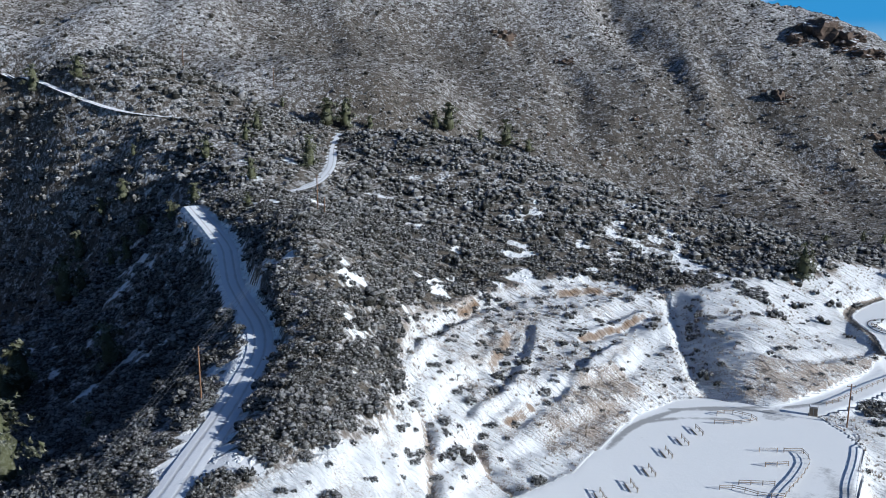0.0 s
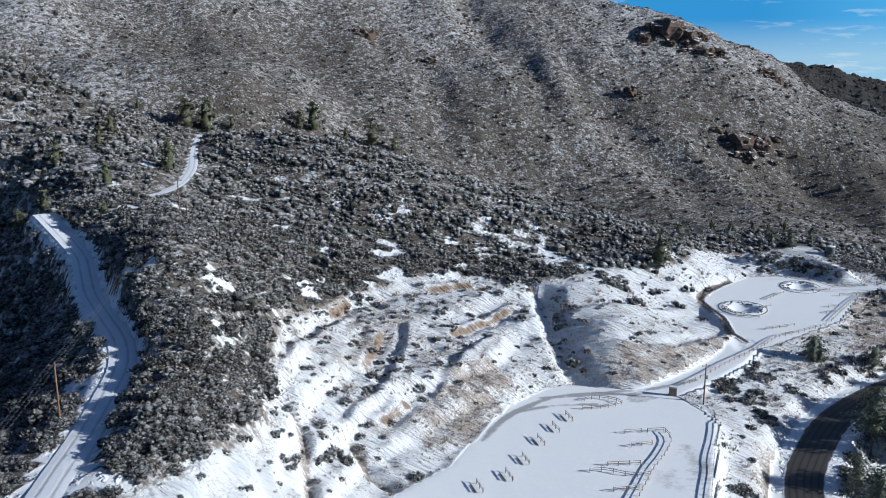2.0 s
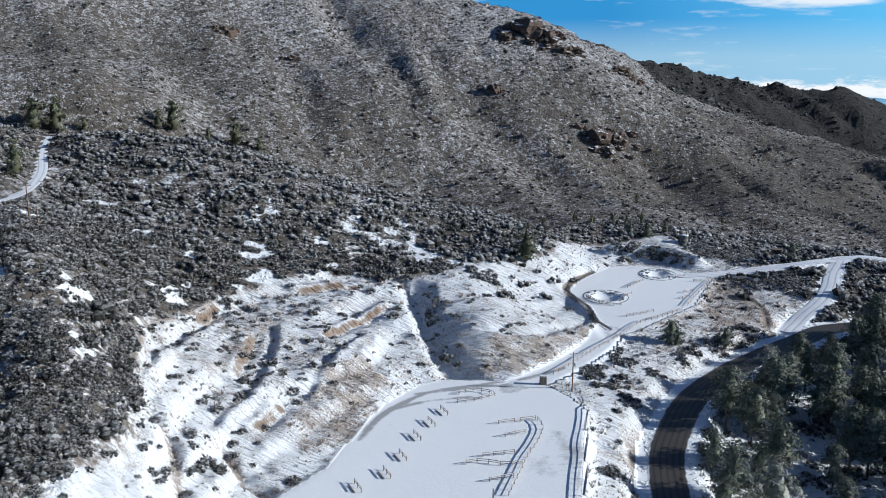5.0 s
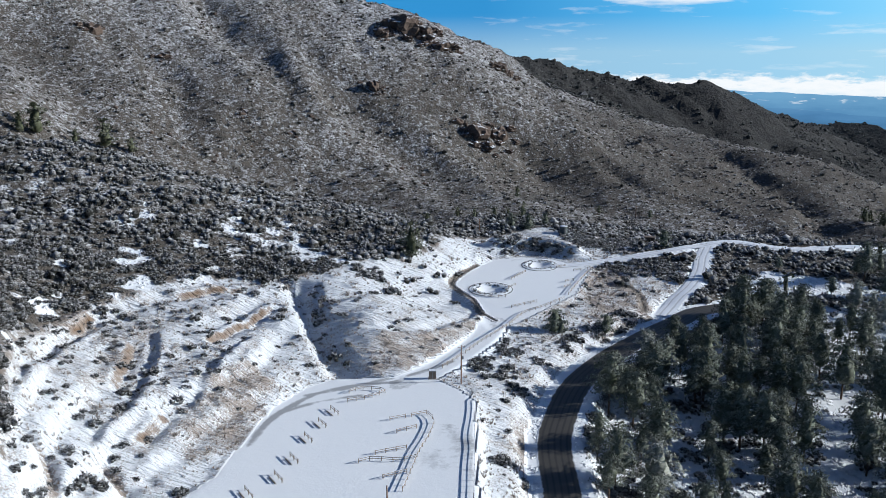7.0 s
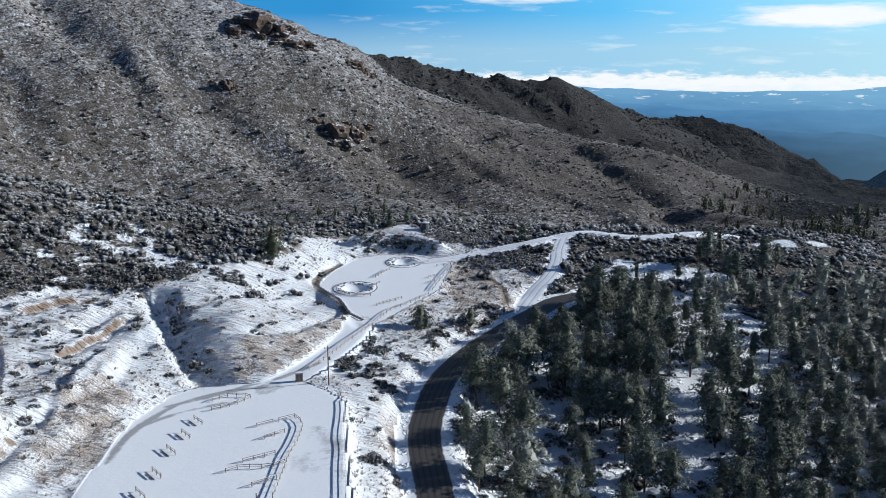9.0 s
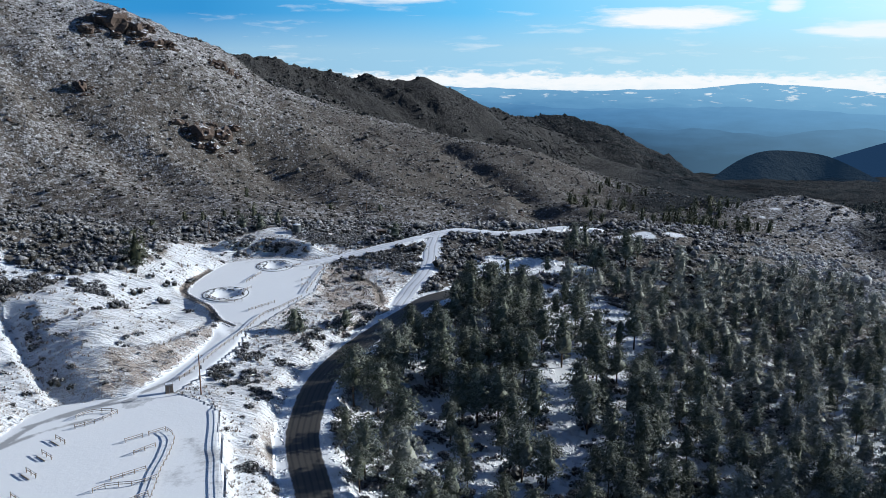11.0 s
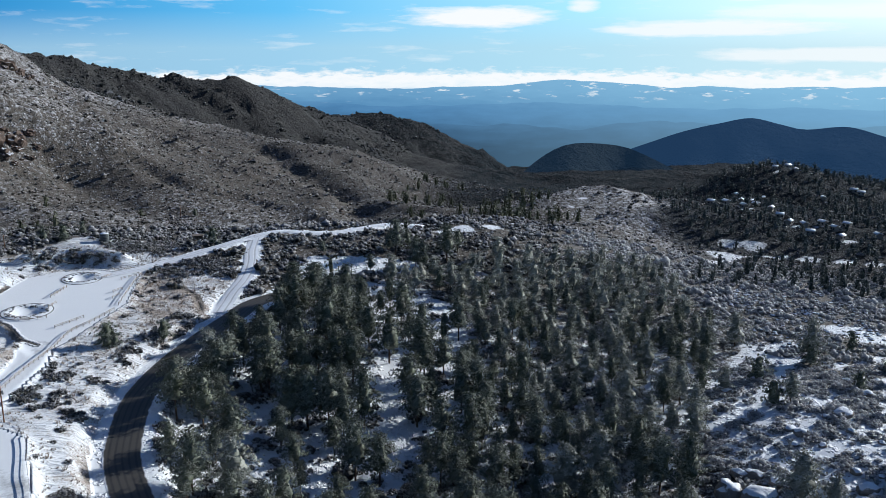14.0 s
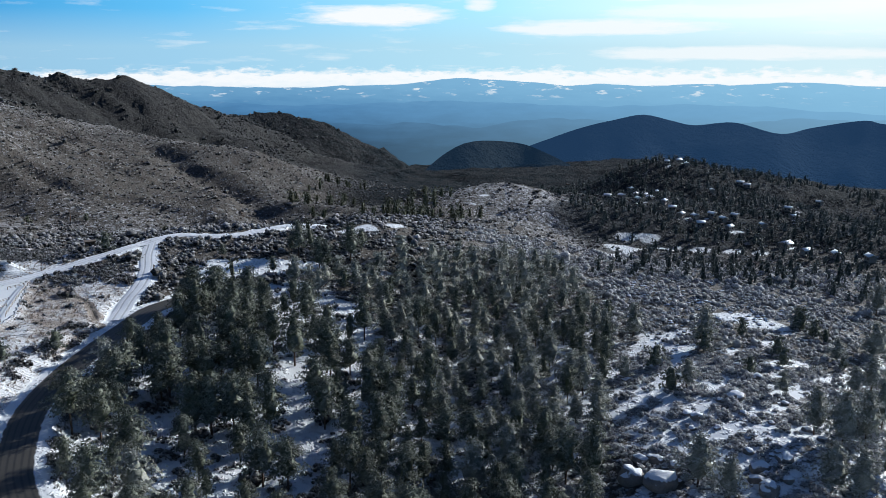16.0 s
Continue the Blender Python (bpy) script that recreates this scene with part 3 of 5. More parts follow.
class Land:
    """A thin sheet stretched over the crests, slopes, pads and roads."""

    def __init__(self, groups):
        p = np.concatenate([np.array(g, float) for g in groups])
        self.p, n = p[:, :2] / 100, len(p)
        k = kernel(((self.p[:, None] - self.p[None]) ** 2).sum(-1)) + 0.02 * np.eye(n)
        q = np.c_[np.ones(n), self.p]
        a = np.block([[k, q], [q.T, np.zeros((3, 3))]])
        self.w = np.linalg.solve(a, np.r_[p[:, 2], 0, 0, 0])

    def __call__(self, x, y):
        xy = np.stack([np.ravel(x), np.ravel(y)], -1) / 100
        out = np.empty(len(xy))
        for i in range(0, len(xy), 20000):
            c = xy[i:i + 20000]
            d2 = (c ** 2).sum(-1)[:, None] + (self.p ** 2).sum(-1)[None] - 2 * c @ self.p.T
            out[i:i + 20000] = kernel(np.maximum(d2, 0)) @ self.w[:-3] + np.c_[np.ones(len(c)), c] @ self.w[-3:]
        return out.reshape(np.shape(x))


def near_line(x, y, line, reach=30):
    """Distance to a line of samples within reach, and its height there."""
    x, y = np.ravel(x), np.ravel(y)
    best, high = np.full(len(x), 1e6), np.zeros(len(x))
    lo, hi = line.min(0) - reach, line.max(0) + reach
    m = np.where((x > lo[0]) & (x < hi[0]) & (y > lo[1]) & (y < hi[1]))[0]
    px, py = x[m], y[m]
    b, h = best[m], high[m]
    for s, e in zip(line[:-1], line[1:]):
        v = e - s
        u = np.clip(((px - s[0]) * v[0] + (py - s[1]) * v[1]) / (v[0] ** 2 + v[1] ** 2 + 1e-9), 0, 1)
        d = np.hypot(px - s[0] - u * v[0], py - s[1] - u * v[1])
        k = d < b
        b[k], h[k] = d[k], (s[2] + u * v[2])[k]
    best[m], high[m] = b, h
    return best, high


def outside(x, y, poly):
    """Distance from the outline of a plot, negative inside."""
    x, y = np.ravel(x), np.ravel(y)
    p = np.array(poly, float)[:, :2]
    d, within = np.full(len(x), 1e9), np.zeros(len(x), bool)
    for a, b in zip(p, np.roll(p, -1, 0)):
        v = b - a
        u = np.clip(((x - a[0]) * v[0] + (y - a[1]) * v[1]) / (v @ v), 0, 1)
        d = np.minimum(d, np.hypot(x - a[0] - u * v[0], y - a[1] - u * v[1]))
        cross = (a[1] > y) != (b[1] > y)
        with np.errstate(divide="ignore", invalid="ignore"):
            within ^= cross & (x < (b[0] - a[0]) * (y - a[1]) / (b[1] - a[1] + 1e-12) + a[0])
    return np.where(within, -d, d)


def lattice(ix, iy, seed):
    h = (ix * 374761393 + iy * 668265263 + seed * 974634777) & 0xFFFFFFFF
    h = ((h ^ (h >> 13)) * 1274126177) & 0xFFFFFFFF
    return ((h ^ (h >> 16)) & 0xFFFF) / 65535.0


def waves(x, y, size, seed=0, octaves=4, gain=0.5):
    """Smooth random relief between -1 and 1."""
    total, amp, norm = np.zeros(np.shape(x)), 1.0, 0.0
    for o in range(octaves):
        u, v = np.asarray(x) / size, np.asarray(y) / size
        iu, iv = np.floor(u).astype(np.int64), np.floor(v).astype(np.int64)
        fu, fv = u - iu, v - iv
        fu, fv = fu * fu * (3 - 2 * fu), fv * fv * (3 - 2 * fv)
        a, b = lattice(iu, iv, seed + o), lattice(iu + 1, iv, seed + o)
        c, d = lattice(iu, iv + 1, seed + o), lattice(iu + 1, iv + 1, seed + o)
        total += amp * ((a * (1 - fu) + b * fu) * (1 - fv) + (c * (1 - fu) + d * fu) * fv)
        norm += amp
        amp, size = amp * gain, size * 0.5
    return total / norm * 2 - 1


def lined(*lines):
    return [np.array([(*p[:2], 0.0) for p in sampled([(*q[:2], 0.0) for q in l], 4)]) for l in lines]


BERMS, GULLIES = lined(BERM_A, BERM_B, BERM_C), lined(GULLY_A, GULLY_B, GULLY_C)
STEPS = lined(RISER_A, RISER_B, RISER_C, RISER_D, RISER_E)
LOT_DITCH = lined([(p[0] - 1.2, p[1]) for p in DITCH])[0]
NORTH_BANK = lined([(-9, 354), (2, 357), (12, 357), (24, 349)])[0]
KNOLL_EDGE = sampled([(-62.4, 265.2, 17.4), (-50.9, 242.9, 13.6), (-43.9, 230.1, 10.0), (-37.9, 219.9, 5.2)], 2)
BENCHES = list(zip(lined(KNOLL_BENCH, UPPER_BENCH), (1.0, 0.6)))
ROADS = {  # half width, verge, line
    "access": (4.0, 2.0, sampled(ACCESS_ROAD, 4)), "top": (3.0, 2.5, sampled(TOP_ROAD, 5)), "side": (3.0, 2.5, sampled(SIDE_ROAD, 5)),
    "highway": (6.5, 5.0, sampled(HIGHWAY, 5)), "track": (1.9, 2.0, sampled(TRACK, 5)), "track_spur": (3.0, 3.0, sampled(TRACK_SPUR, 4)),
    "west": (3.0, 3.0, sampled(WEST_ROAD, 5)), "ridge": (1.3, 1.6, sampled(RIDGE_ROAD, 5))}
land = Land(LAND + [ROUND_ABOUT, LOT_EDGE, UPPER_LOT_EDGE] + [r[2][::4] for r in ROADS.values()])


def smooth(u):
    u = np.clip(u, 0, 1)
    return u * u * (3 - 2 * u)


def ground(x, y):
    """The height of the ground."""
    x, y = np.asarray(x, float), np.asarray(y, float)
    shape = x.shape
    x, y = x.ravel(), y.ravel()
    z = land(x, y)
    r = np.hypot(x, y)
    rough = smooth((r - 300) / 400)
    for crest, fall in RIDGES:
        d, h = near_line(x, y, sampled(crest, 60), 900)
        spurs = waves(x, y, 170, 31, 5)
        z = np.maximum(z, h - fall * d * (1 + 0.38 * spurs) - 9 * np.abs(waves(x, y, 60, 37, 4)))
    u, v = x * 0.78 + y * 0.62, -x * 0.62 + y * 0.78
    gullies = np.abs(waves(u + 12 * waves(x, y, 60, 4, 2), v / 5, 46, 9, 4))
    z = z + waves(x, y, 300, 6, 5) * 24 * smooth((r - 900) / 700) * (1 - smooth((r - 3000) / 1500))
    z = z + (waves(x, y, 90, 3, 5) * 7 - gullies * 17 + 5) * rough + waves(x, y, 11, 5, 3) * (0.55 + 1.2 * rough)
    d = near_line(x, y, lined(RAVINE)[0], 80)[0]
    z = z - 7 * np.exp(-(d / 15) ** 2)
    # terraces and rills of the graded cuts
    cut = smooth(0.5 - outside(x, y, CUT) / 6)
    bank = cut * smooth((-58 - x) / 8) * smooth((z - 5) / 2)
    step = z / 4.6 + 0.35 * waves(x, y, 40, 8, 2)
    z = z + bank * 4.6 * 0.5 * (np.floor(step) + smooth((step - np.floor(step)) * 2.2 - 0.7) - step)
    z = z - cut * np.abs(waves(x * 0.3 + y * 0.95, (x * 0.95 - y * 0.3) / 5, 4.0, 15, 2)) * (0.9 + 0.9 * smooth((-66 - x) / 8)) - cut * np.abs(waves(x, y, 9, 16, 3)) * 0.7
    fine = cut * smooth((z - 5) / 2)
    z = z - fine * np.abs(waves(x * 0.3 + y * 0.95, (x * 0.95 - y * 0.3) / 7, 1.9, 19, 2)) * 0.55
    for line in BERMS:
        z = z + 1.1 * np.exp(-(near_line(x, y, line)[0] / 1.3) ** 2)
        z = z - 0.5 * np.exp(-(near_line(x, y, line + (-2.6, 0.8, 0))[0] / 1.3) ** 2)
        z = z + 0.5 * np.exp(-(near_line(x, y, line + (3.0, -0.8, 0))[0] / 2.2) ** 2)
    for line in STEPS:
        down = np.array((-35.0, 185.0)) - line[:, :2].mean(0)
        down = np.r_[down / np.hypot(*down), 0.0]
        z = z + 1.0 * np.exp(-(near_line(x, y, line - down * 1.7)[0] / 1.7) ** 2) - 0.9 * np.exp(-(near_line(x, y, line + down * 1.3)[0] / 1.3) ** 2)
    for line, high in BENCHES:
        z = z + high * np.exp(-(near_line(x, y, line)[0] / 2.4) ** 2) - high * np.exp(-(near_line(x, y, line + (-3.6, 2.6, 0))[0] / 2.4) ** 2)
    for line, deep, wide in zip(GULLIES, (2.6, 2.4, 1.6), (1.4, 1.4, 2.2)):
        z = z - deep * np.exp(-(near_line(x, y, line)[0] / wide) ** 2)
    d, h = near_line(x, y, KNOLL_EDGE)
    west = smooth((np.interp(y, KNOLL_EDGE[::-1, 1], KNOLL_EDGE[::-1, 0]) - x) / 1.5) * (1 - smooth((d - 7) / 7)) * (y < 266)
    z = z * (1 - west) + np.minimum(z, h - 0.62 * d) * west
    rib = smooth(0.5 - outside(x, y, RIBBED) / 2)
    z = z + rib * 0.30 * np.sin((0.62 * x + 0.78 * y) * 3.1 + 1.5 * waves(x, y, 9, 2, 2))
    z = z - 0.9 * np.exp(-(near_line(x, y, LOT_DITCH)[0] / 1.1) ** 2)
    z = z + 4.6 * np.exp(-(near_line(x, y, NORTH_BANK)[0] / 4.2) ** 2)
    for half, verge, line in ROADS.values():
        d, h = near_line(x, y, line)
        k = 1 - smooth((d - half) / verge)
        z = z * (1 - k) + h * k
    for plot, h in ((LOT_EDGE, 4.0), (UPPER_LOT_EDGE, None)):
        d = outside(x, y, plot)
        k = 1 - smooth(d / 3.0)
        flat = 4.0 + 0 * x if h else 8 - smooth((300 - y) / 45) * 2.0
        z = z * (1 - k) + flat * k
    for (px, py), (wide, deep) in zip(ISLANDS, BEDS):
        e = np.hypot((x - px) / wide, (y - py) / deep)
        z = z + 0.35 * np.exp(-((e - 1.0) / 0.16) ** 2) - 1.1 * (1 - smooth((e - 0.3) / 0.6))
    return z.reshape(shape)


def spaced(lo, a, b, hi, fine, growth, behind=0, cap=15.0, reach=2100):
    """Grid lines: fine between a and b, wider and wider towards lo and hi."""
    mid = list(np.arange(a, b, fine))
    left, right, s = [], [], fine
    p = mid[0]
    while p > lo:
        s = s * (behind or growth) if behind or p < -900 else min(s * growth, cap)
        p -= s
        left.append(max(p, lo))
    p, s = mid[-1], fine
    while p < hi:
        s = s * growth if p > reach else min(s * growth, cap)
        p += s
        right.append(min(p, hi))
    return np.array(left[::-1] + mid + right)


def sheet(name, xs, ys, height, mat):
    """A ground mesh over grid lines."""
    gx, gy = np.meshgrid(xs, ys)
    gz = height(gx, gy)
    nx, ny = len(xs), len(ys)
    me = bpy.data.meshes.new(name)
    i = (np.arange(ny - 1)[:, None] * nx + np.arange(nx - 1)[None]).ravel()
    quads = np.stack([i, i + 1, i + nx + 1, i + nx], -1)
    solid(me, np.stack([gx.ravel(), gy.ravel(), gz.ravel()], -1), quads)
    me.materials.append(mat)
    me.polygons.foreach_set("use_smooth", np.ones(len(quads), bool))
    return new(name, me), gx.ravel(), gy.ravel(), gz.ravel()


def solid(me, verts, faces):
    """Fill a mesh from arrays of places and of corners."""
    verts, faces = np.asarray(verts, np.float32), np.asarray(faces, np.int32)
    k = faces.shape[1]
    me.vertices.add(len(verts))
    me.vertices.foreach_set("co", verts.ravel())
    me.loops.add(faces.size)
    me.loops.foreach_set("vertex_index", faces.ravel())
    me.polygons.add(len(faces))
    me.polygons.foreach_set("loop_start", np.arange(0, faces.size, k, dtype=np.int32))
    me.update(calc_edges=True)
    return me


def on_road(x, y, names=None, extra=0.0):
    """How far outside the nearest road's edge a place lies."""
    d = np.full(np.size(x), 1e9)
    for n, (half, verge, line) in ROADS.items():
        if names is None or n in names:
            d = np.minimum(d, near_line(x, y, line)[0] - half - extra)
    return d


# ---- ground ----
xs = spaced(-4800, -120, 46, 4800, 0.95, 1.026)
ys = spaced(-4800, 118, 350, 4800, 1.0, 1.03, 1.15)
ob, gx, gy, gz = sheet("ground", xs, ys, ground, MAT["ground"])
tagged(ob, "snow-dusted hillside soil, dead grass and gravel", "ground", kind="structure")
GRID = gz.reshape(len(ys), len(xs))


def lie(x, y):
    """The height of the ground sheet, read off its grid."""
    x, y = np.asarray(x, float), np.asarray(y, float)
    i = np.clip(np.searchsorted(xs, x) - 1, 0, len(xs) - 2)
    j = np.clip(np.searchsorted(ys, y) - 1, 0, len(ys) - 2)
    u, v = (x - xs[i]) / (xs[i + 1] - xs[i]), (y - ys[j]) / (ys[j + 1] - ys[j])
    return (GRID[j, i] * (1 - u) + GRID[j, i + 1] * u) * (1 - v) + (GRID[j + 1, i] * (1 - u) + GRID[j + 1, i + 1] * u) * v


lot_d, upper_d, road_d, cut_d = outside(gx, gy, LOT_EDGE), outside(gx, gy, UPPER_LOT_EDGE), on_road(gx, gy), outside(gx, gy, CUT)
r = np.hypot(gx, gy)


def right_of(x, y):
    return np.degrees(np.arctan2(x, y))


def thicket(x, y):
    """1 in closed brush, 0 in the snowy gaps of it."""
    return smooth((waves(x, y, 9, 21, 3) + 0.42) / 0.16)


def beside(line, wide):
    """1 on a line, 0 beyond its width."""
    return 1 - smooth(near_line(gx, gy, lined(line)[0])[0] / wide)


def pads(spots_, grow=1.0):
    out = np.zeros(len(gx))
    for px, py, w in spots_:
        out = np.maximum(out, 1 - smooth(np.hypot(gx - px, gy - py) / (w * grow)))
    return out


inside = smooth(0.5 - cut_d / 5)
knob = smooth(1 - np.hypot(gx - 340, gy - 480) / 160)
woods = smooth(0.5 - outside(gx, gy, FOREST) / 20)
slope_snow = smooth((gx - 120) / 40) * smooth((330 - r) / 80)
snow = 0.36 + 0.06 * smooth((400 - r) / 120) * (1 - inside) + 0.05 * waves(gx, gy, 35, 77, 3) + inside * (0.235 - 0.02 * smooth((-68 - gx) / 10)) + woods * (0.30 - 0.24 * smooth((gx - 110) / 30)) + slope_snow * 0.12 - smooth((r - 420) / 200) * 0.16
snow = snow + 0.25 * (1 - thicket(gx, gy)) * (1 - inside) * smooth((400 - r) / 150)
snow = np.maximum(snow, 0.9 * pads(SNOW_PADS, 1.6))
for line, wide in ((FOOTPATH, 5), (SNOW_ROAD, 7), (LANE, 9), (LANE2, 9)):
    snow = np.maximum(snow, 0.85 * beside(line, wide))
snow = np.where(outside(gx, gy, SNOWFIELD) < 2, 0.9, snow)
snow = np.maximum(snow, 0.9 * pads([(x + 3 * math.sin(i * 2.1), y - 5, 7 + 3 * math.cos(i * 1.3)) for i, (x, y, w) in enumerate(HOUSES)]))
riser = np.clip(0.6 + 1.0 * waves(gx, gy, 3, 88, 2), 0, 0.9) * np.max([beside(l, 1.15) for l in (RISER_A, RISER_B, RISER_C, RISER_D, RISER_E)], 0)
tan = np.max([smooth(0.6 - outside(gx, gy, p) / 4) for p in (RIBBED, TAN_BANK, WEED_BANK)], 0)
grassy = inside * smooth((gx + 6) / 6) * smooth((350 - gy) / 30) * 0.4 + tan
snow = snow - 0.09 * np.clip(grassy, 0, 1) - 0.5 * riser
road_d = on_road(gx, gy, ("access", "top", "side", "highway", "track_spur", "west"))
snow = np.where((road_d < 0.8) | (lot_d < 0.5) | (upper_d < 0), 0.95, snow)
# hollows darkened: snow thinned to dark brush colour for the shade in them
ditch = np.max([beside(DITCH, 1.5), beside(DRAIN, 1.6), 0.3 * beside(GULLY_A, 1.0), 0.3 * beside(GULLY_B, 1.0)], 0)
snow = snow - 0.75 * ditch
slush = np.max([beside(WET_A, 1.8), beside(WET_B, 1.8) * 0.9, beside(WET_C, 1.6) * 0.8], 0) * 0.55
slush = slush + np.where(lot_d < 0, 0.17 + 0.62 * waves(gx + 0.4 * gy, gy * 0.5, 17, 41, 4), 0) + np.where(upper_d < 0, 0.13 + 0.45 * waves(gx * 0.5, gy, 14, 43, 3), 0)
slush = slush + np.where(on_road(gx, gy, ("west", "track")) < -0.6, 0.33, 0) + np.where(on_road(gx, gy, ("top", "side", "access")) < -0.8, 0.30, 0)
frost = 0.335 + 0.10 * smooth((gz - 60) / 90) - 0.04 * smooth((gx + 60) / 260) + 0.14 * waves(gx, gy, 120, 51, 3) + 0.08 * knob
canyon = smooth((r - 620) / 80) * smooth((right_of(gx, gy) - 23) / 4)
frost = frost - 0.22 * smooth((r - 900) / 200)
# woods, stronger with distance, so their colour also paints in far shade and haze
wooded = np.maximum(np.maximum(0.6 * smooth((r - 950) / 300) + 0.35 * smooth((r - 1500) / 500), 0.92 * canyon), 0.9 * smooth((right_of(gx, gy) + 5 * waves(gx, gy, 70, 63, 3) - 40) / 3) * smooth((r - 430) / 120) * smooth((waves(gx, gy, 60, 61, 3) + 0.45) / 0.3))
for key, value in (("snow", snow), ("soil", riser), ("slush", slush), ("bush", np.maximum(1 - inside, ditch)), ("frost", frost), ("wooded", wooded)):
    ob.data.attributes.new(key, "FLOAT", "POINT").data.foreach_set("value", value.astype(np.float32))


# ---- distance: blue ranges beyond the canyon, their haze painted as glow ----


def distance_material(name, deep):
    """Mountain slopes as a glow with air haze painted in, under low cloud; deep darkens a nearer range."""
    m = bpy.data.materials.new(name)
    m.use_nodes = True
    tree = m.node_tree
    tree.nodes.clear()
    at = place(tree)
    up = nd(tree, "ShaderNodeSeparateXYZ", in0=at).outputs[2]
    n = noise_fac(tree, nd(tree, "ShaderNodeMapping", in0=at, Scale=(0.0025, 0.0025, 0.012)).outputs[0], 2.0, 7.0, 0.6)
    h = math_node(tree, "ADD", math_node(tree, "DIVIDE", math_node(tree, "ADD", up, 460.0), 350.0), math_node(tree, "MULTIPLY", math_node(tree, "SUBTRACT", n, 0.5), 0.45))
    # haze put into the colour, paler with height
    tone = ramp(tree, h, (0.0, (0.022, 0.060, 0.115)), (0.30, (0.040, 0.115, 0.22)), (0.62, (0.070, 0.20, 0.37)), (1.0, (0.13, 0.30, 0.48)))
    # sun glare in the haze, painted paler towards the east
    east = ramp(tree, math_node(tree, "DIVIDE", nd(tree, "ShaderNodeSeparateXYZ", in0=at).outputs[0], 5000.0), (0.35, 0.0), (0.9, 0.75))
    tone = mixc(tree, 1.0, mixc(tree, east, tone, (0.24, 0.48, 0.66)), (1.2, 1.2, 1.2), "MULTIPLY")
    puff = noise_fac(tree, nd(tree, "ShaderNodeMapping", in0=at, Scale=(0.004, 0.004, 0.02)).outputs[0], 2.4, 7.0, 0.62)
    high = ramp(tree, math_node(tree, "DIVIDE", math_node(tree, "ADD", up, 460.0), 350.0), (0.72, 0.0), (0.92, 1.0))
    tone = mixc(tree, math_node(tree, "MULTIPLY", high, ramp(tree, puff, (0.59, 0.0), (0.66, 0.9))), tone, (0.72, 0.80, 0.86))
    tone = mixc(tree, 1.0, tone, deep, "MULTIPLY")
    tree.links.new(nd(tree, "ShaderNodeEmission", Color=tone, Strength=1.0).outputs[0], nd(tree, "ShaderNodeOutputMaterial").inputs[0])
    return m


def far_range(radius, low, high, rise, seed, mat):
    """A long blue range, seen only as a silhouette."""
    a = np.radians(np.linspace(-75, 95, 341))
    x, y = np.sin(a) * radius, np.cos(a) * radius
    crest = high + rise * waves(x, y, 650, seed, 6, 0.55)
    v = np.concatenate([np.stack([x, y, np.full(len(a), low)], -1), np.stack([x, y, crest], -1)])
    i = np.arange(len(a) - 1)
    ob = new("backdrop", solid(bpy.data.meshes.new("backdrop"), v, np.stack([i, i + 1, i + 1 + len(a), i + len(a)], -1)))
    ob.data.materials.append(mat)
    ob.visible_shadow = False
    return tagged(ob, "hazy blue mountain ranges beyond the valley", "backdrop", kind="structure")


def hazy_ridge(line, fall, deep, glow, dim, seed):
    """A distant wooded ridge with a blue glow painted on for the air before it: a crest and its near flank."""
    c = sampled(line, 25)
    n, rows = len(c), 16
    v = []
    for k in range(rows):
        q = c.copy()
        back = q[:, :2] / np.hypot(q[:, 0], q[:, 1])[:, None]
        q[:, :2] -= back * deep * k
        q[:, 2] += 0.012 * deep * waves(c[:, 0], c[:, 1], 60, seed, 4) - k * deep * fall + 0.55 * deep * fall * min(k, 3) * waves(q[:, 0], q[:, 1], deep * 6, seed, 5)
        v.append(q)
    i = (np.arange(rows - 1)[:, None] * n + np.arange(n - 1)[None]).ravel()
    ob = new("backdrop", solid(bpy.data.meshes.new("backdrop"), np.concatenate(v), np.stack([i, i + n, i + n + 1, i + 1], -1)))
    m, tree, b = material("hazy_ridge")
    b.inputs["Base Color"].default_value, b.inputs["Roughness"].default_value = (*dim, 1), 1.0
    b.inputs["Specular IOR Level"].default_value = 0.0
    # emission stands in for the haze between eye and ridge
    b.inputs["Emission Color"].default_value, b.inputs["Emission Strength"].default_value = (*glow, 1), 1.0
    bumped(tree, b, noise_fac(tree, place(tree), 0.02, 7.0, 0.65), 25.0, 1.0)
    ob.data.materials.append(m)
    return tagged(ob, "hazy blue wooded mountain ridge across the canyon", "backdrop", kind="structure")


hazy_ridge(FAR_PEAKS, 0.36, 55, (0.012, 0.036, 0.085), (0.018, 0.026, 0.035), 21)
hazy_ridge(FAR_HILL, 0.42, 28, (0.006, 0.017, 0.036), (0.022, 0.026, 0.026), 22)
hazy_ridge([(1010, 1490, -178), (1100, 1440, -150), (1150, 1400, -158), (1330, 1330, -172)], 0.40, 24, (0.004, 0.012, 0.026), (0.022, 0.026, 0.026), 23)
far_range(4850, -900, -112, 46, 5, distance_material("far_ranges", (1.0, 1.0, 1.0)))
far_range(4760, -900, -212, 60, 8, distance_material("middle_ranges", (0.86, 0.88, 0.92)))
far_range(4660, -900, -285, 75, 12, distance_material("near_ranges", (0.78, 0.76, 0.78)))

# ---- highway ----


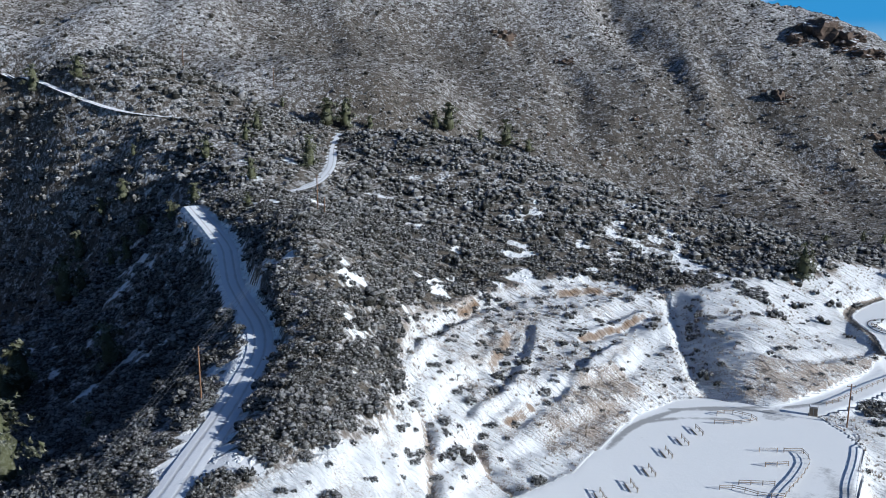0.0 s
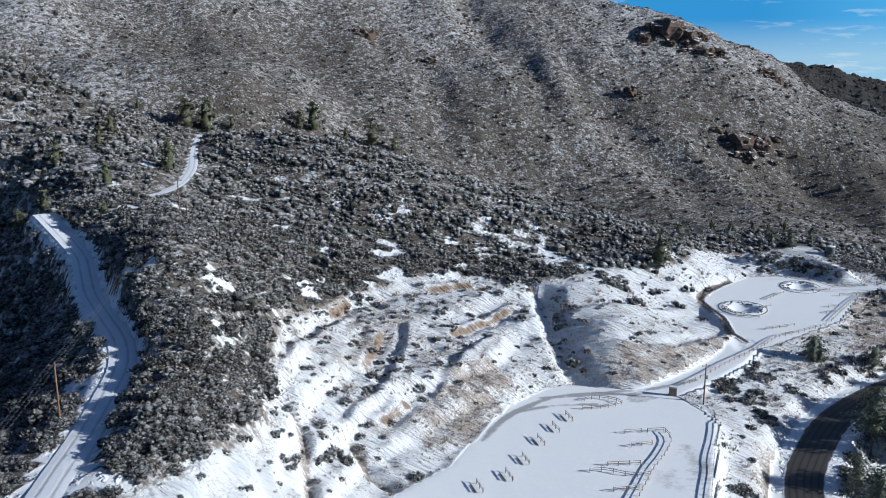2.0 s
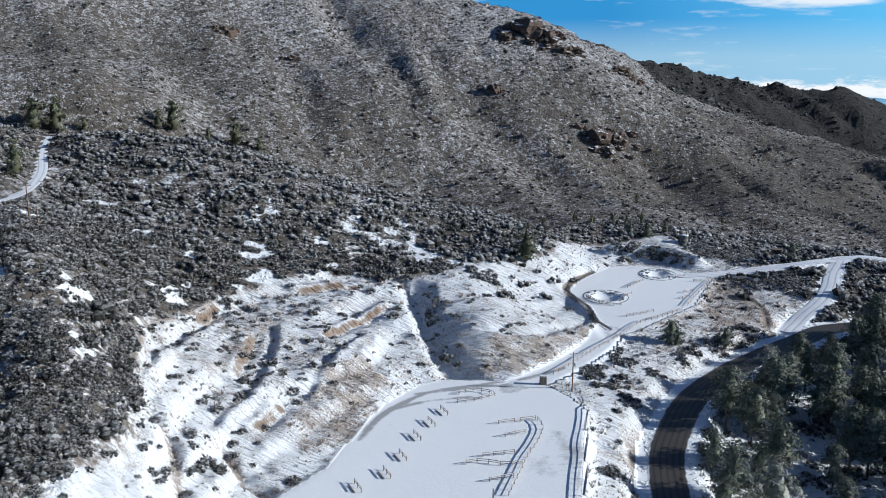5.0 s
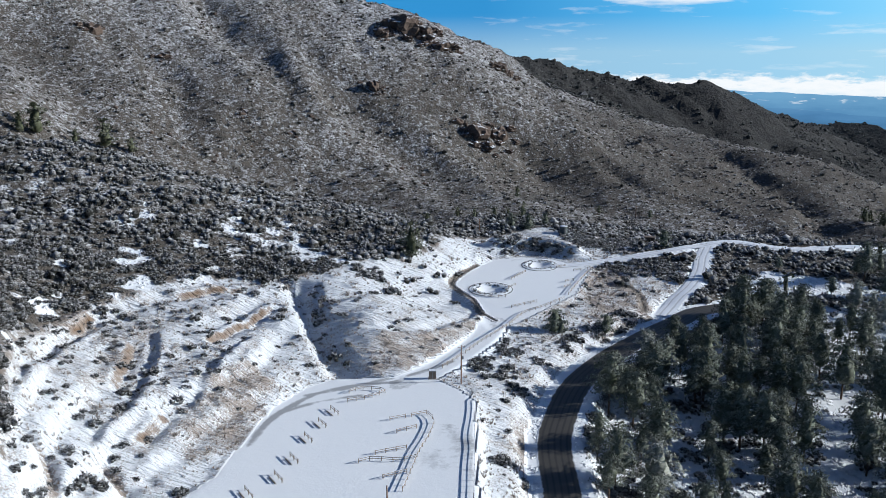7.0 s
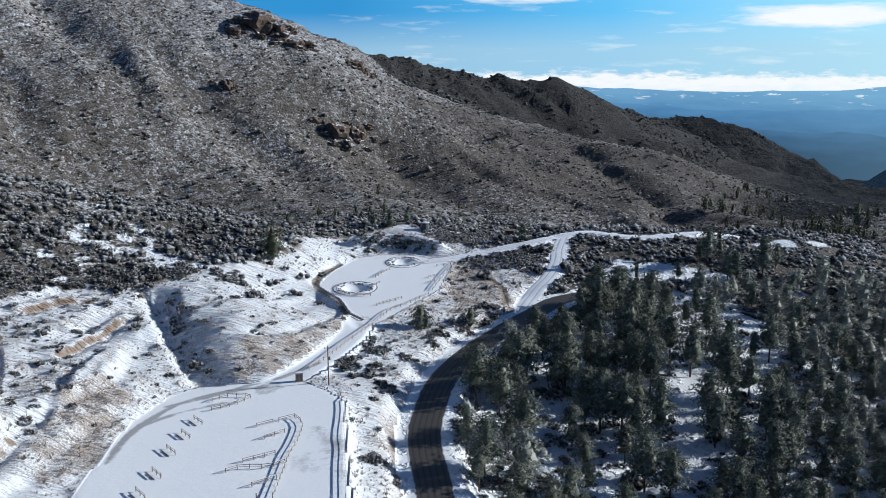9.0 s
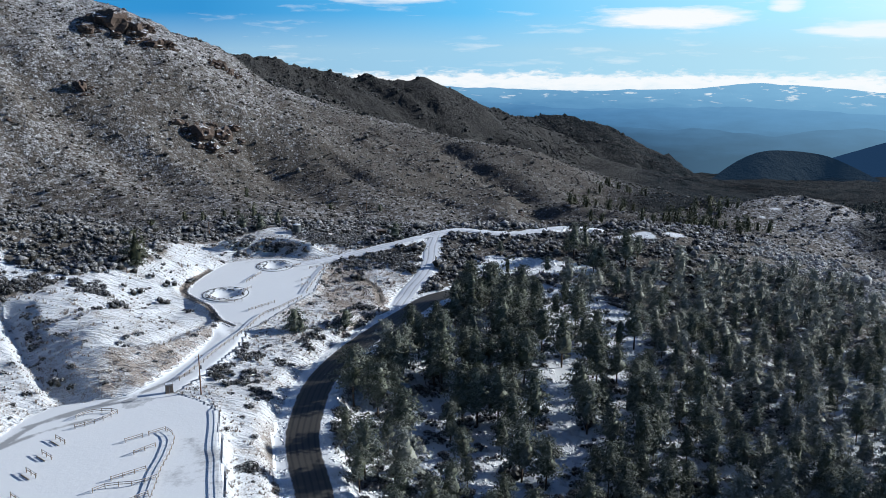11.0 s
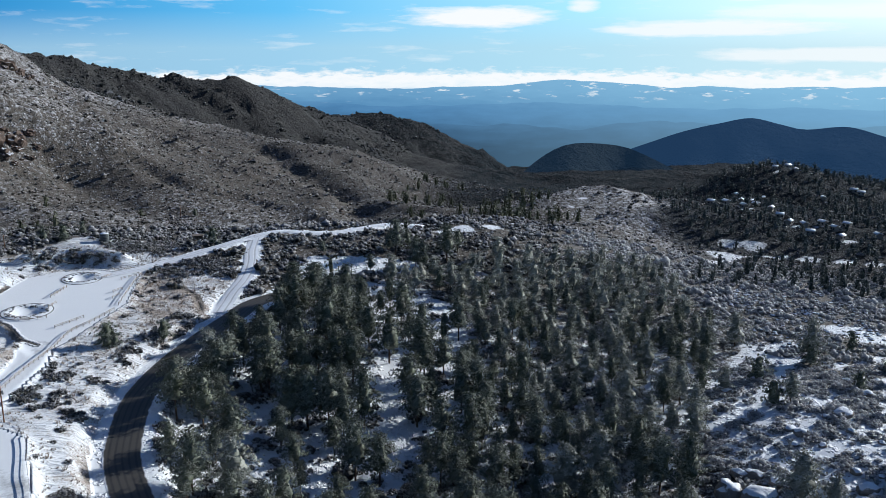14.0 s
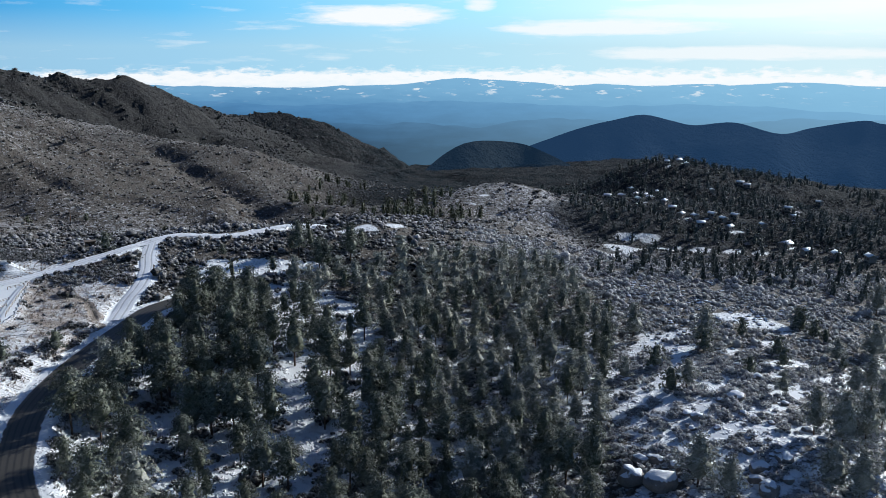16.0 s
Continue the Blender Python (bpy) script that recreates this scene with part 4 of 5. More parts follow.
def asphalt_material():
    m, tree, b = material("wet_asphalt")
    at = place(tree)
    side = spread_of(tree, "across")
    n = noise_fac(tree, at, 0.5, 6.0, 0.65)
    grain = noise_fac(tree, at, 6.0, 3.0)
    worn = ramp(tree, math_node(tree, "ADD", math_node(tree, "ABSOLUTE", math_node(tree, "SINE", math_node(tree, "MULTIPLY", side, 9.0))), math_node(tree, "MULTIPLY", n, 0.6)), (0.55, 0.0), (1.25, 1.0))
    tone = mixc(tree, worn, (0.022, 0.021, 0.020), (0.085, 0.075, 0.062))
    tone = mixc(tree, grain, tone, (0.05, 0.046, 0.04))
    edge = ramp(tree, math_node(tree, "ADD", math_node(tree, "ABSOLUTE", side), math_node(tree, "MULTIPLY", math_node(tree, "SUBTRACT", n, 0.5), 0.35)), (0.92, 0.0), (1.0, 1.0))
    tree.links.new(mixc(tree, edge, tone, SNOW), b.inputs["Base Color"])
    b.inputs["Roughness"].default_value = 0.55
    bumped(tree, b, grain, 0.01, 0.4)
    return m


def strip(name, line, half, lift, mat, label, cols=9):
    """A road surface along a line, lifted off the ground, with thin edges."""
    d = np.gradient(line[:, :2], axis=0)
    d /= np.linalg.norm(d, axis=1)[:, None]
    side = np.stack([d[:, 1], -d[:, 0]], -1)
    w = np.linspace(-1, 1, cols)
    p = line[:, None, :2] + side[:, None] * (w * half)[None, :, None]
    z = line[:, 2:3] + lift - 0.10 * (w ** 2)[None]
    v = np.concatenate([p, z[..., None]], -1).reshape(-1, 3)
    i = (np.arange(len(line) - 1)[:, None] * cols + np.arange(cols - 1)[None]).ravel()
    ob = new(name, solid(bpy.data.meshes.new(name), v, np.stack([i, i + 1, i + cols + 1, i + cols], -1)))
    ob.data.attributes.new("across", "FLOAT", "POINT").data.foreach_set("value", np.tile(w, len(line)).astype(np.float32))
    ob.data.materials.append(mat)
    return tagged(ob, label, "road", kind="structure")


strip("road", sampled(HIGHWAY, 2.0), 4.4, 0.16, asphalt_material(), "wet dark asphalt road with lighter wheel tracks and snowy edges")


def snow_track_material():
    """Packed snow with two darker wheel tracks."""
    m, tree, b = material("packed_snow")
    at = place(tree)
    side = spread_of(tree, "across")
    n = noise_fac(tree, at, 0.35, 6.0, 0.65)
    rut = math_node(tree, "ABSOLUTE", math_node(tree, "SUBTRACT", math_node(tree, "ABSOLUTE", side), 0.42))
    rut = ramp(tree, math_node(tree, "ADD", rut, math_node(tree, "MULTIPLY", math_node(tree, "SUBTRACT", n, 0.5), 0.25)), (0.02, 0.5), (0.16, 0.0))
    tree.links.new(mixc(tree, rut, (0.82, 0.84, 0.88), (0.36, 0.34, 0.33)), b.inputs["Base Color"])
    b.inputs["Roughness"].default_value = 0.6
    bumped(tree, b, math_node(tree, "SUBTRACT", n, rut), 0.12, 0.7)
    return m


packed = snow_track_material()
for key, half in (("ridge", 2.3), ("track", 2.3), ("west", 2.6), ("top", 2.8), ("side", 2.8)):
    line = sampled([tuple(q) for q in ROADS[key][2][::2]], 2.0)
    line[:, 2] = lie(line[:, 0], line[:, 1])
    strip("road", line, half, 0.3, packed, "snow-packed dirt road with wheel tracks")

# ---- brush ----


def lobed_shrub(rng, lobes, tufts, rise, size, sides, leaf):
    """A rounded chaparral shrub about 1 m in radius: a heap of small leafy lobes, with tufts that break its outline."""
    v, f = [], []
    for i in range(lobes):
        t, h = i * 2.4 + rng.uniform(-0.4, 0.4), ((i + 0.5) / lobes) ** 0.75
        rad = np.sqrt(max(0.0, 1 - h * h)) * rng.uniform(0.62, 0.88)
        s = size * rng.uniform(0.75, 1.25)
        c = np.array([np.cos(t) * rad, np.sin(t) * rad, h * rise * 0.8])
        k = len(v)
        for low, w in ((-0.75, 0.75), (0.2, 1.0)):
            for j in range(sides):
                u = 2 * np.pi * (j + (0.5 if low > 0 else 0)) / sides + t
                v.append(tuple(c + np.array([np.cos(u) * w, np.sin(u) * w, low]) * s * rng.uniform(0.8, 1.15)))
        v.append(tuple(c + np.array([np.cos(t) * 0.25, np.sin(t) * 0.25, 0.85]) * s))
        for j in range(sides):
            a, d = k + j, k + (j + 1) % sides
            f += [(a, d, a + sides), (d, d + sides, a + sides), (a + sides, d + sides, k + 2 * sides)]
    for _ in range(tufts):
        t, h = rng.uniform(0, 2 * np.pi), rng.uniform(0, 1) ** 0.8
        rad = np.sqrt(1 - 0.9 * h * h) * rng.uniform(0.7, 1.08)
        c = np.array([np.cos(t) * rad, np.sin(t) * rad, h * rise * rng.uniform(0.9, 1.25)])
        d1, d2 = rng.normal(size=3), rng.normal(size=3)
        d1, d2 = d1 / np.linalg.norm(d1) * leaf, d2 / np.linalg.norm(d2) * leaf
        k = len(v)
        v += [tuple(c - d1 * 0.5), tuple(c + d1 * 0.5 + d2 * 0.2), tuple(c + d2)]
        f.append((k, k + 1, k + 2))
    return np.array(v), np.array(f)


def straw_tuft(rng, blades):
    """A clump of dry stalks about 1 m across."""
    v, f = [], []
    for _ in range(blades):
        a, lean = rng.uniform(0, 2 * np.pi), rng.uniform(0.1, 0.75)
        root = np.array([np.cos(a), np.sin(a), 0]) * rng.uniform(0, 0.35) - (0, 0, 0.1)
        tip = root + np.array([np.cos(a) * lean, np.sin(a) * lean, rng.uniform(0.5, 1.0)])
        side = np.array([-np.sin(a), np.cos(a), 0]) * rng.uniform(0.06, 0.14)
        k = len(v)
        v += [tuple(root - side), tuple(root + side), tuple(tip)]
        f.append((k, k + 1, k + 2))
    return np.array(v), np.array(f)


def scatter(name, spots, sizes, templates, mat, label, category, rng, squash=(0.8, 1.2), soft=False):
    """One mesh of many turned and scaled copies of the templates."""
    vs, fs, base = [], [], 0
    pick = rng.integers(0, len(templates), len(spots))
    for t, (v, f) in enumerate(templates):
        m = pick == t
        p, s = spots[m], sizes[m]
        if not len(p):
            continue
        a = rng.uniform(0, 2 * np.pi, len(p))
        c, sn = np.cos(a)[:, None], np.sin(a)[:, None]
        q = rng.uniform(*squash, len(p))[:, None]
        x = (v[None, :, 0] * c - v[None, :, 1] * sn) * s[:, None] + p[:, 0:1]
        y = (v[None, :, 0] * sn + v[None, :, 1] * c) * s[:, None] + p[:, 1:2]
        z = v[None, :, 2] * s[:, None] * q + p[:, 2:3]
        vs.append(np.stack([x, y, z], -1).reshape(-1, 3))
        fs.append((f[None] + (base + np.arange(len(p)) * len(v))[:, None, None]).reshape(-1, 3))
        base += len(p) * len(v)
    me = solid(bpy.data.meshes.new(name), np.concatenate(vs), np.concatenate(fs))
    me.materials.append(mat)
    me.polygons.foreach_set("use_smooth", np.full(len(me.polygons), soft))
    return tagged(new(name, me), label, category, kind="stuff")


def grown(rng, n, box, keep):
    """Random spots in a box, thinned by keep(x, y) between 0 and 1, on the ground."""
    x, y = rng.uniform(box[0], box[1], n), rng.uniform(box[2], box[3], n)
    k = rng.uniform(0, 1, n) < keep(x, y)
    x, y = x[k], y[k]
    return np.stack([x, y, lie(x, y)], -1)


def open_ground(x, y):
    """1 where brush may grow."""
    free = (on_road(x, y) > 1.0) & (outside(x, y, LOT_EDGE) > 1) & (outside(x, y, UPPER_LOT_EDGE) > 1)
    for line, wide in ((FOOTPATH, 2.2), (SNOW_ROAD, 4.5), (LANE, 4), (LANE2, 4)):
        free &= near_line(x, y, lined(line)[0])[0] > wide
    for px, py, w in SNOW_PADS:
        free &= np.hypot(x - px, y - py) > w * 0.95
    free &= outside(x, y, SNOWFIELD) > 0
    for px, py, w in BOULDERS:
        free &= np.hypot(x - px, y - py) > w * 0.6
    free &= (np.hypot(x - TANK[0][0], y - TANK[0][1] + 4) > 8)
    return free * np.where(outside(x, y, CUT) < 0, 0.10 + 0.22 * smooth((-72 - x) / 10) + 0.4 * (outside(x, y, SHADE_BANK) < 0), 1.0)


rng = np.random.default_rng(7)
close = [lobed_shrub(rng, 11, 120, 0.62, 0.25, 5, 0.2) for _ in range(6)]
near = [lobed_shrub(rng, 7, 44, 0.6, 0.30, 4, 0.26) for _ in range(6)]
middle = [lobed_shrub(rng, 3, 10, 0.55, 0.5, 4, 0.36) for _ in range(5)]
distant = [lobed_shrub(rng, 1, 5, 0.6, 0.75, 4, 0.5) for _ in range(4)]
tangle = [straw_tuft(rng, 14) for _ in range(4)]


def belt(lo, hi, density):
    def keep(x, y):
        r, a = np.hypot(x, y), right_of(x, y)
        k = (r > lo) & (r < hi) & (np.abs(a) < 66)
        out = np.zeros(len(x))
        i = np.where(k)[0]
        if len(i):
            patch = 0.85 * thicket(x[i], y[i]) + 0.1
            out[i] = density * open_ground(x[i], y[i]) * patch * np.where(outside(x[i], y[i], FOREST) < 0, 0.32, 1)
        return out
    return keep


p = grown(rng, 38000, (-300, 290, 50, 300), belt(80, 290, 0.8))
r_near, east = np.hypot(p[:, 0], p[:, 1]), right_of(p[:, 0], p[:, 1]) > 36
for who, shapes, mat, size, label in (
        (east, near, "rime", 0.12, "heavily frosted low shrubs among granite boulders"),
        (~east & (r_near < 195), close, "shrub", 0.42, "frosted grey-green chaparral shrubs on the snowy slope"),
        (~east & (r_near >= 195), near, "shrub", 0.34, "frosted chaparral shrubs on the shoulder of the spur")):
    small = np.where(outside(p[who][:, 0], p[who][:, 1], CUT) < 0, 0.62, 1.0)
    scatter("brush", p[who], rng.lognormal(size, 0.36, who.sum()) * small, shapes, MAT[mat], label, "shrubs", rng, soft=True)
p = grown(rng, 64000, (-480, 480, 100, 480), lambda x, y: belt(290, 470, 0.8)(x, y) * (outside(x, y, MOUNTAIN) > 0))
east = right_of(p[:, 0], p[:, 1]) > 33
for who, mat, size, label in ((~east, "shrub", 0.42, "frosted chaparral shrubs covering the hillside"), (east, "rime", 0.25, "heavily frosted shrubs covering the plateau")):
    scatter("brush", p[who], rng.lognormal(size, 0.36, who.sum()), middle, MAT[mat], label, "shrubs", rng, soft=True)
p = grown(rng, 120000, (-800, 850, 150, 950), lambda x, y: np.maximum(belt(470, 950, 0.7)(x, y), belt(290, 471, 0.9)(x, y) * (outside(x, y, MOUNTAIN) <= 0)))
scatter("brush", p, rng.lognormal(-0.2, 0.45, len(p)), distant, MAT["scrub"], "sparse frosted scrub on the high mountain slope", "shrubs", rng)
p = grown(rng, 30000, (-120, 900, 950, 1750), lambda x, y: (right_of(x, y) > -6) * (right_of(x, y) < 33) * (lie(x, y) > -95) * np.clip(0.5 + waves(x, y, 90, 71, 3), 0, 1))
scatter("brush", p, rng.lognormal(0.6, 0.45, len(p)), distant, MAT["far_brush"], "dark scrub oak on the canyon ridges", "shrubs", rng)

clumps = []
for px, py, w in THICKETS:
    a, d = rng.uniform(0, 2 * np.pi, int(w * w * 0.55) + 4), w * np.sqrt(rng.uniform(0, 1, int(w * w * 0.55) + 4))
    clumps.append(np.stack([px + np.cos(a) * d, py + np.sin(a) * d], -1))
p = np.concatenate(clumps)
p = p[(on_road(p[:, 0], p[:, 1]) > 0.8) & (outside(p[:, 0], p[:, 1], UPPER_LOT_EDGE) > 1) & (outside(p[:, 0], p[:, 1], LOT_EDGE) > 1)]
p = np.stack([p[:, 0], p[:, 1], lie(p[:, 0], p[:, 1])], -1)
scatter("brush", p, rng.lognormal(0.2, 0.3, len(p)), near, MAT["shrub"], "dark frosted shrub thickets on the road banks", "shrubs", rng)


def verge(x, y):
    free = (on_road(x, y) > 0.6) & (outside(x, y, LOT_EDGE) > 0.5) & (outside(x, y, UPPER_LOT_EDGE) > 0.5)
    return free * (outside(x, y, CUT) < 0) * np.clip(0.30 + 0.9 * waves(x, y, 10, 91, 3) + 0.45 * smooth((x + 6) / 8) + 0.9 * np.max([smooth(0.6 - outside(x, y, p) / 3) for p in (TAN_BANK, WEED_BANK, SHADE_BANK)], 0) + 0.4 * smooth(0.6 - outside(x, y, RIBBED) / 3), 0, 1)


p = grown(rng, 52000, (-125, 75, 110, 375), verge)
scatter("dry_grass", p, rng.lognormal(-0.8, 0.45, len(p)), tangle, MAT["straw"], "dry tan grass and dead weeds poking through snow", "grass", rng)

# ---- trees ----


def star(rng, c, out, size, blades):
    """A tuft of needles: a pad of thin blades that faces out and up."""
    v, f = [], []
    for _ in range(blades):
        face = out * 0.8 + np.array([0, 0, 0.55]) + rng.normal(size=3) * 0.42
        face /= np.linalg.norm(face)
        d = rng.normal(size=3) + out * 0.5
        d -= face * (d @ face) * 0.9
        d /= np.linalg.norm(d)
        s = np.cross(face, d)
        s /= np.linalg.norm(s) + 1e-9
        k = len(v)
        v += [c - d * size * 0.35 - s * size * 0.33, c - d * size * 0.35 + s * size * 0.33, c + d * size * rng.uniform(0.6, 1.0)]
        f.append((k, k + 1, k + 2))
    return v, f


def crown_shape(rng, clumps, blades, size, bare, wide, pointed):
    """Needles of a pine 1 m high: layered limbs of tufts with gaps, from the bare trunk to the tip."""
    v, f, limbs = [], [], []
    n = max(9, clumps // 20)
    for i in range(n):
        h = bare + (1 - bare) * (i + rng.uniform(0, 0.9)) / n
        u = (h - bare) / (1 - bare)
        rad = wide * (1 - u) ** pointed * (0.5 + 0.5 * min(1, u * 3.2 + 0.1)) * rng.uniform(0.7, 1.2) + 0.015
        a = i * 2.4 + rng.uniform(-0.5, 0.5)
        tip = np.array([np.cos(a) * rad, np.sin(a) * rad, h + rng.uniform(-0.02, 0.03)])
        limbs.append((np.array([0, 0, h - 0.25 * rad]), tip))
        for k in range(clumps // n):
            w = 0.4 + 0.66 * rng.uniform(0, 1) ** 0.7
            c = np.array([0, 0, h]) * (1 - w) + tip * w + rng.normal(size=3) * max(size, 0.04) * 1.05 * np.array([1, 1, 0.45])
            sv, sf = star(rng, c, np.array([np.cos(a), np.sin(a), 0.35]), size * rng.uniform(0.8, 1.3), blades)
            f += [tuple(q + len(v) for q in t) for t in sf]
            v += sv
    return np.array(v), np.array(f), limbs


def heart(rng, bare, wide, pointed, rings=5, sides=7, fill=0.55):
    """The dense inside of a crown: a lumpy dark cone."""
    v, f = [(0, 0, bare * 0.9)], []
    for i in range(rings):
        u = (i + 0.4) / rings
        for k in range(sides):
            a = 2 * np.pi * k / sides + i * 0.5
            r = wide * fill * (1 - u) ** pointed * (0.5 + 0.5 * min(1, u * 3.2 + 0.1)) * rng.uniform(0.45, 1.2)
            v.append((np.cos(a) * r, np.sin(a) * r, bare + (1 - bare) * u + rng.uniform(-0.03, 0.03)))
    v.append((0, 0, 0.96))
    for k in range(sides):
        f.append((0, 1 + (k + 1) % sides, 1 + k))
        for i in range(rings - 1):
            a, b = 1 + i * sides + k, 1 + i * sides + (k + 1) % sides
            f += [(a, b, b + sides), (a, b + sides, a + sides)]
        f.append((1 + (rings - 1) * sides + k, 1 + (rings - 1) * sides + (k + 1) % sides, len(v) - 1))
    return np.array(v), np.array(f)


def tube(path, radii, sides=6):
    v, f = [], []
    for (p, r) in zip(path, radii):
        for k in range(sides):
            a = 2 * np.pi * k / sides
            v.append((p[0] + np.cos(a) * r, p[1] + np.sin(a) * r, p[2]))
    for i in range(len(path) - 1):
        for k in range(sides):
            a, b = i * sides + k, i * sides + (k + 1) % sides
            f += [(a, b, b + sides), (a, b + sides, a + sides)]
    return v, f


def part(name, me, mat, parent, label=""):
    """One mesh under a thing or a part."""
    if isinstance(me, bmesh.types.BMesh):
        bm, me = me, bpy.data.meshes.new(name)
        bm.to_mesh(me)
        bm.free()
    if not me.materials:
        me.materials.append(mat)
    ob = new(name, me)
    ob.parent = parent
    return tagged(ob, label) if label else ob


def mesh_of(v, f):
    return solid(bpy.data.meshes.new("shape"), np.array(v), np.array(f))


def trunk_shape(rng, limbs, thick, bend):
    path = [(bend * np.sin(h * 3), bend * np.cos(h * 2) - bend, h) for h in (-0.04, 0.0, 0.3, 0.6, 0.97)]
    v, f = tube(path, [thick * 1.35, thick, thick * 0.8, thick * 0.5, thick * 0.12], 7)
    for root, tip in limbs[::2]:
        d = tip - root
        s = np.cross(d, (0, 0, 1))
        s = s / (np.linalg.norm(s) + 1e-9) * thick * 0.22
        k = len(v)
        v += [tuple(root + s), tuple(root - s), tuple(root + (0, 0, thick * 0.4)), tuple(root + d * 0.9)]
        f += [(k, k + 1, k + 3), (k + 1, k + 2, k + 3), (k + 2, k, k + 3)]
    return v, f


def pine(name, rng, label, category, clumps=330, blades=5, size=0.06, bare=0.14, wide=0.36, pointed=0.75, needles="needles"):
    """A pine 1 m high, to be scaled: trunk with limbs, and crown."""
    v, f, limbs = crown_shape(rng, clumps, blades, size, bare, wide, pointed)
    top = tagged(new(name), label, category)
    part("trunk", mesh_of(*trunk_shape(rng, limbs, 0.016, 0.008)), MAT["bark"], top)
    hv, hf = heart(rng, bare, wide, pointed, fill=0.56)
    part("crown", mesh_of(np.concatenate([v, hv]), np.concatenate([f, hf + len(v)])), MAT[needles], top)
    return top


def plant(kinds, spots_, rng, group, low=0.0, high=99.0):
    for x, y, h in spots_:
        h = min(max(h, low), high)
        t = copy_thing(kinds[int(rng.integers(len(kinds)))], Matrix.Translation((x, y, float(lie(x, y)) - 0.1)) @ Matrix.Rotation(rng.uniform(0, 6.28), 4, "Z"))
        t.scale = (h * rng.uniform(0.88, 1.15), h * rng.uniform(0.88, 1.15), h)
        tagged(t, group=group)


trees = np.random.default_rng(11)
PONDEROSA = [pine("pine_tree", trees, "tall dark green ponderosa pine with light frost", "pine tree", clumps=900, blades=4, size=0.031, bare=b, wide=w, pointed=q) for b, w, q in ((0.27, 0.37, 0.6), (0.33, 0.35, 0.5), (0.22, 0.38, 0.68), (0.3, 0.38, 0.48), (0.36, 0.34, 0.5))]
FROSTED = [pine("pine_tree", trees, "slender frosted grey-green pine on the slope", "pine tree", clumps=640, blades=4, size=0.04, bare=b, wide=w, pointed=0.78, needles="frosted_needles") for b, w in ((0.2, 0.52), (0.24, 0.46), (0.17, 0.55))]
JUNIPER = [pine("juniper_tree", trees, "round dark green juniper in frosted brush", "juniper", clumps=150, size=0.09, bare=0.06, wide=0.5, pointed=0.45) for _ in range(2)]
OLIVE = [pine("pine_tree", trees, "small olive-green pine amid dark chaparral", "pine tree", clumps=190, size=0.075, bare=0.08, wide=0.46, pointed=0.7, needles="olive_needles") for _ in range(3)]


def spread_trees(rng, n, box, keep, gap):
    """Random spots at least a gap apart."""
    x, y = rng.uniform(box[0], box[1], n), rng.uniform(box[2], box[3], n)
    k = rng.uniform(0, 1, n) < keep(x, y)
    out, cells = [], {}
    for px, py in zip(x[k], y[k]):
        c = (int(px // gap), int(py // gap))
        if all((px - qx) ** 2 + (py - qy) ** 2 > gap * gap for i in (-1, 0, 1) for j in (-1, 0, 1) for qx, qy in cells.get((c[0] + i, c[1] + j), ())):
            cells.setdefault(c, []).append((px, py))
            out.append((px, py))
    return np.array(out)


def glades(x, y):
    """1 where the wood leaves room for trees."""
    free = (outside(x, y, GLADE) > 1) & (outside(x, y, SNOWFIELD) > 2) & (on_road(x, y) > 3)
    for line in (LANE, LANE2):
        free &= near_line(x, y, lined(line)[0])[0] > 9
    for px, py, h in PINES_BY_ROAD + WOOD_PINES + KNOLL_PINES + SLOPE_PINES:
        free &= np.hypot(x - px, y - py) > 5
    return free


def wood(x, y):
    d = outside(x, y, FOREST)
    thin = np.where(right_of(x, y) < 26, 0.12, np.where(x < 100, 0.42, 1.0))
    return glades(x, y) * smooth(0.6 - d / 12) * thin


plant(PONDEROSA, PINES_BY_ROAD, trees, "pines by the road", 9, 18)
plant(PONDEROSA + FROSTED[:1], WOOD_PINES, trees, "pines by the road", 8, 15.5)
plant(PONDEROSA, KNOLL_PINES, trees, "pines on the knoll", 6, 19)
plant(FROSTED, SLOPE_PINES, trees, "pines on the boulder slope", 6, 14)
plant(JUNIPER, JUNIPERS, trees, "junipers on the boulder slope", 4, 8)
plant(OLIVE, SADDLE_PINES, trees, "pines along the saddle", 5, 16)
plant(OLIVE, WEST_PINES, trees, "pines on the west slope", 4, 18)
plant(JUNIPER, SLOPE_TREES, trees, "trees by the upper lot", 4, 9)
spot = spread_trees(trees, 5000, (10, 125, 100, 440), wood, 7.0)
spot = np.concatenate([spot, spread_trees(trees, 26000, (125, 420, 100, 440), wood, 6.9)])
order = np.argsort(np.hypot(spot[:, 0], spot[:, 1]))
nearest, rest = spot[order[:230]], spot[order[230:]]
plant(PONDEROSA, [(x, y, trees.uniform(10, 15)) for x, y in nearest if x < 120], trees, "pines of the wood")
plant(FROSTED + PONDEROSA[:2], [(x, y, trees.uniform(8, 12.5)) for x, y in nearest if x >= 120], trees, "pines of the wood")
low_pine = []
for _ in range(4):
    v, f, limbs = crown_shape(trees, 180, 3, 0.075, 0.16, 0.62, 0.8)
    hv, hf = heart(trees, 0.16, 0.62, 0.8, 4, 5, 0.55)
    v, f = np.concatenate([v, hv]), np.concatenate([f, hf + len(v)])
    tv, tf = tube([(0, 0, -0.03), (0, 0, 0.9)], [0.016, 0.004], 3)
    low_pine.append((np.array(list(v) + tv), np.concatenate([f, np.array(tf) + len(v)])))


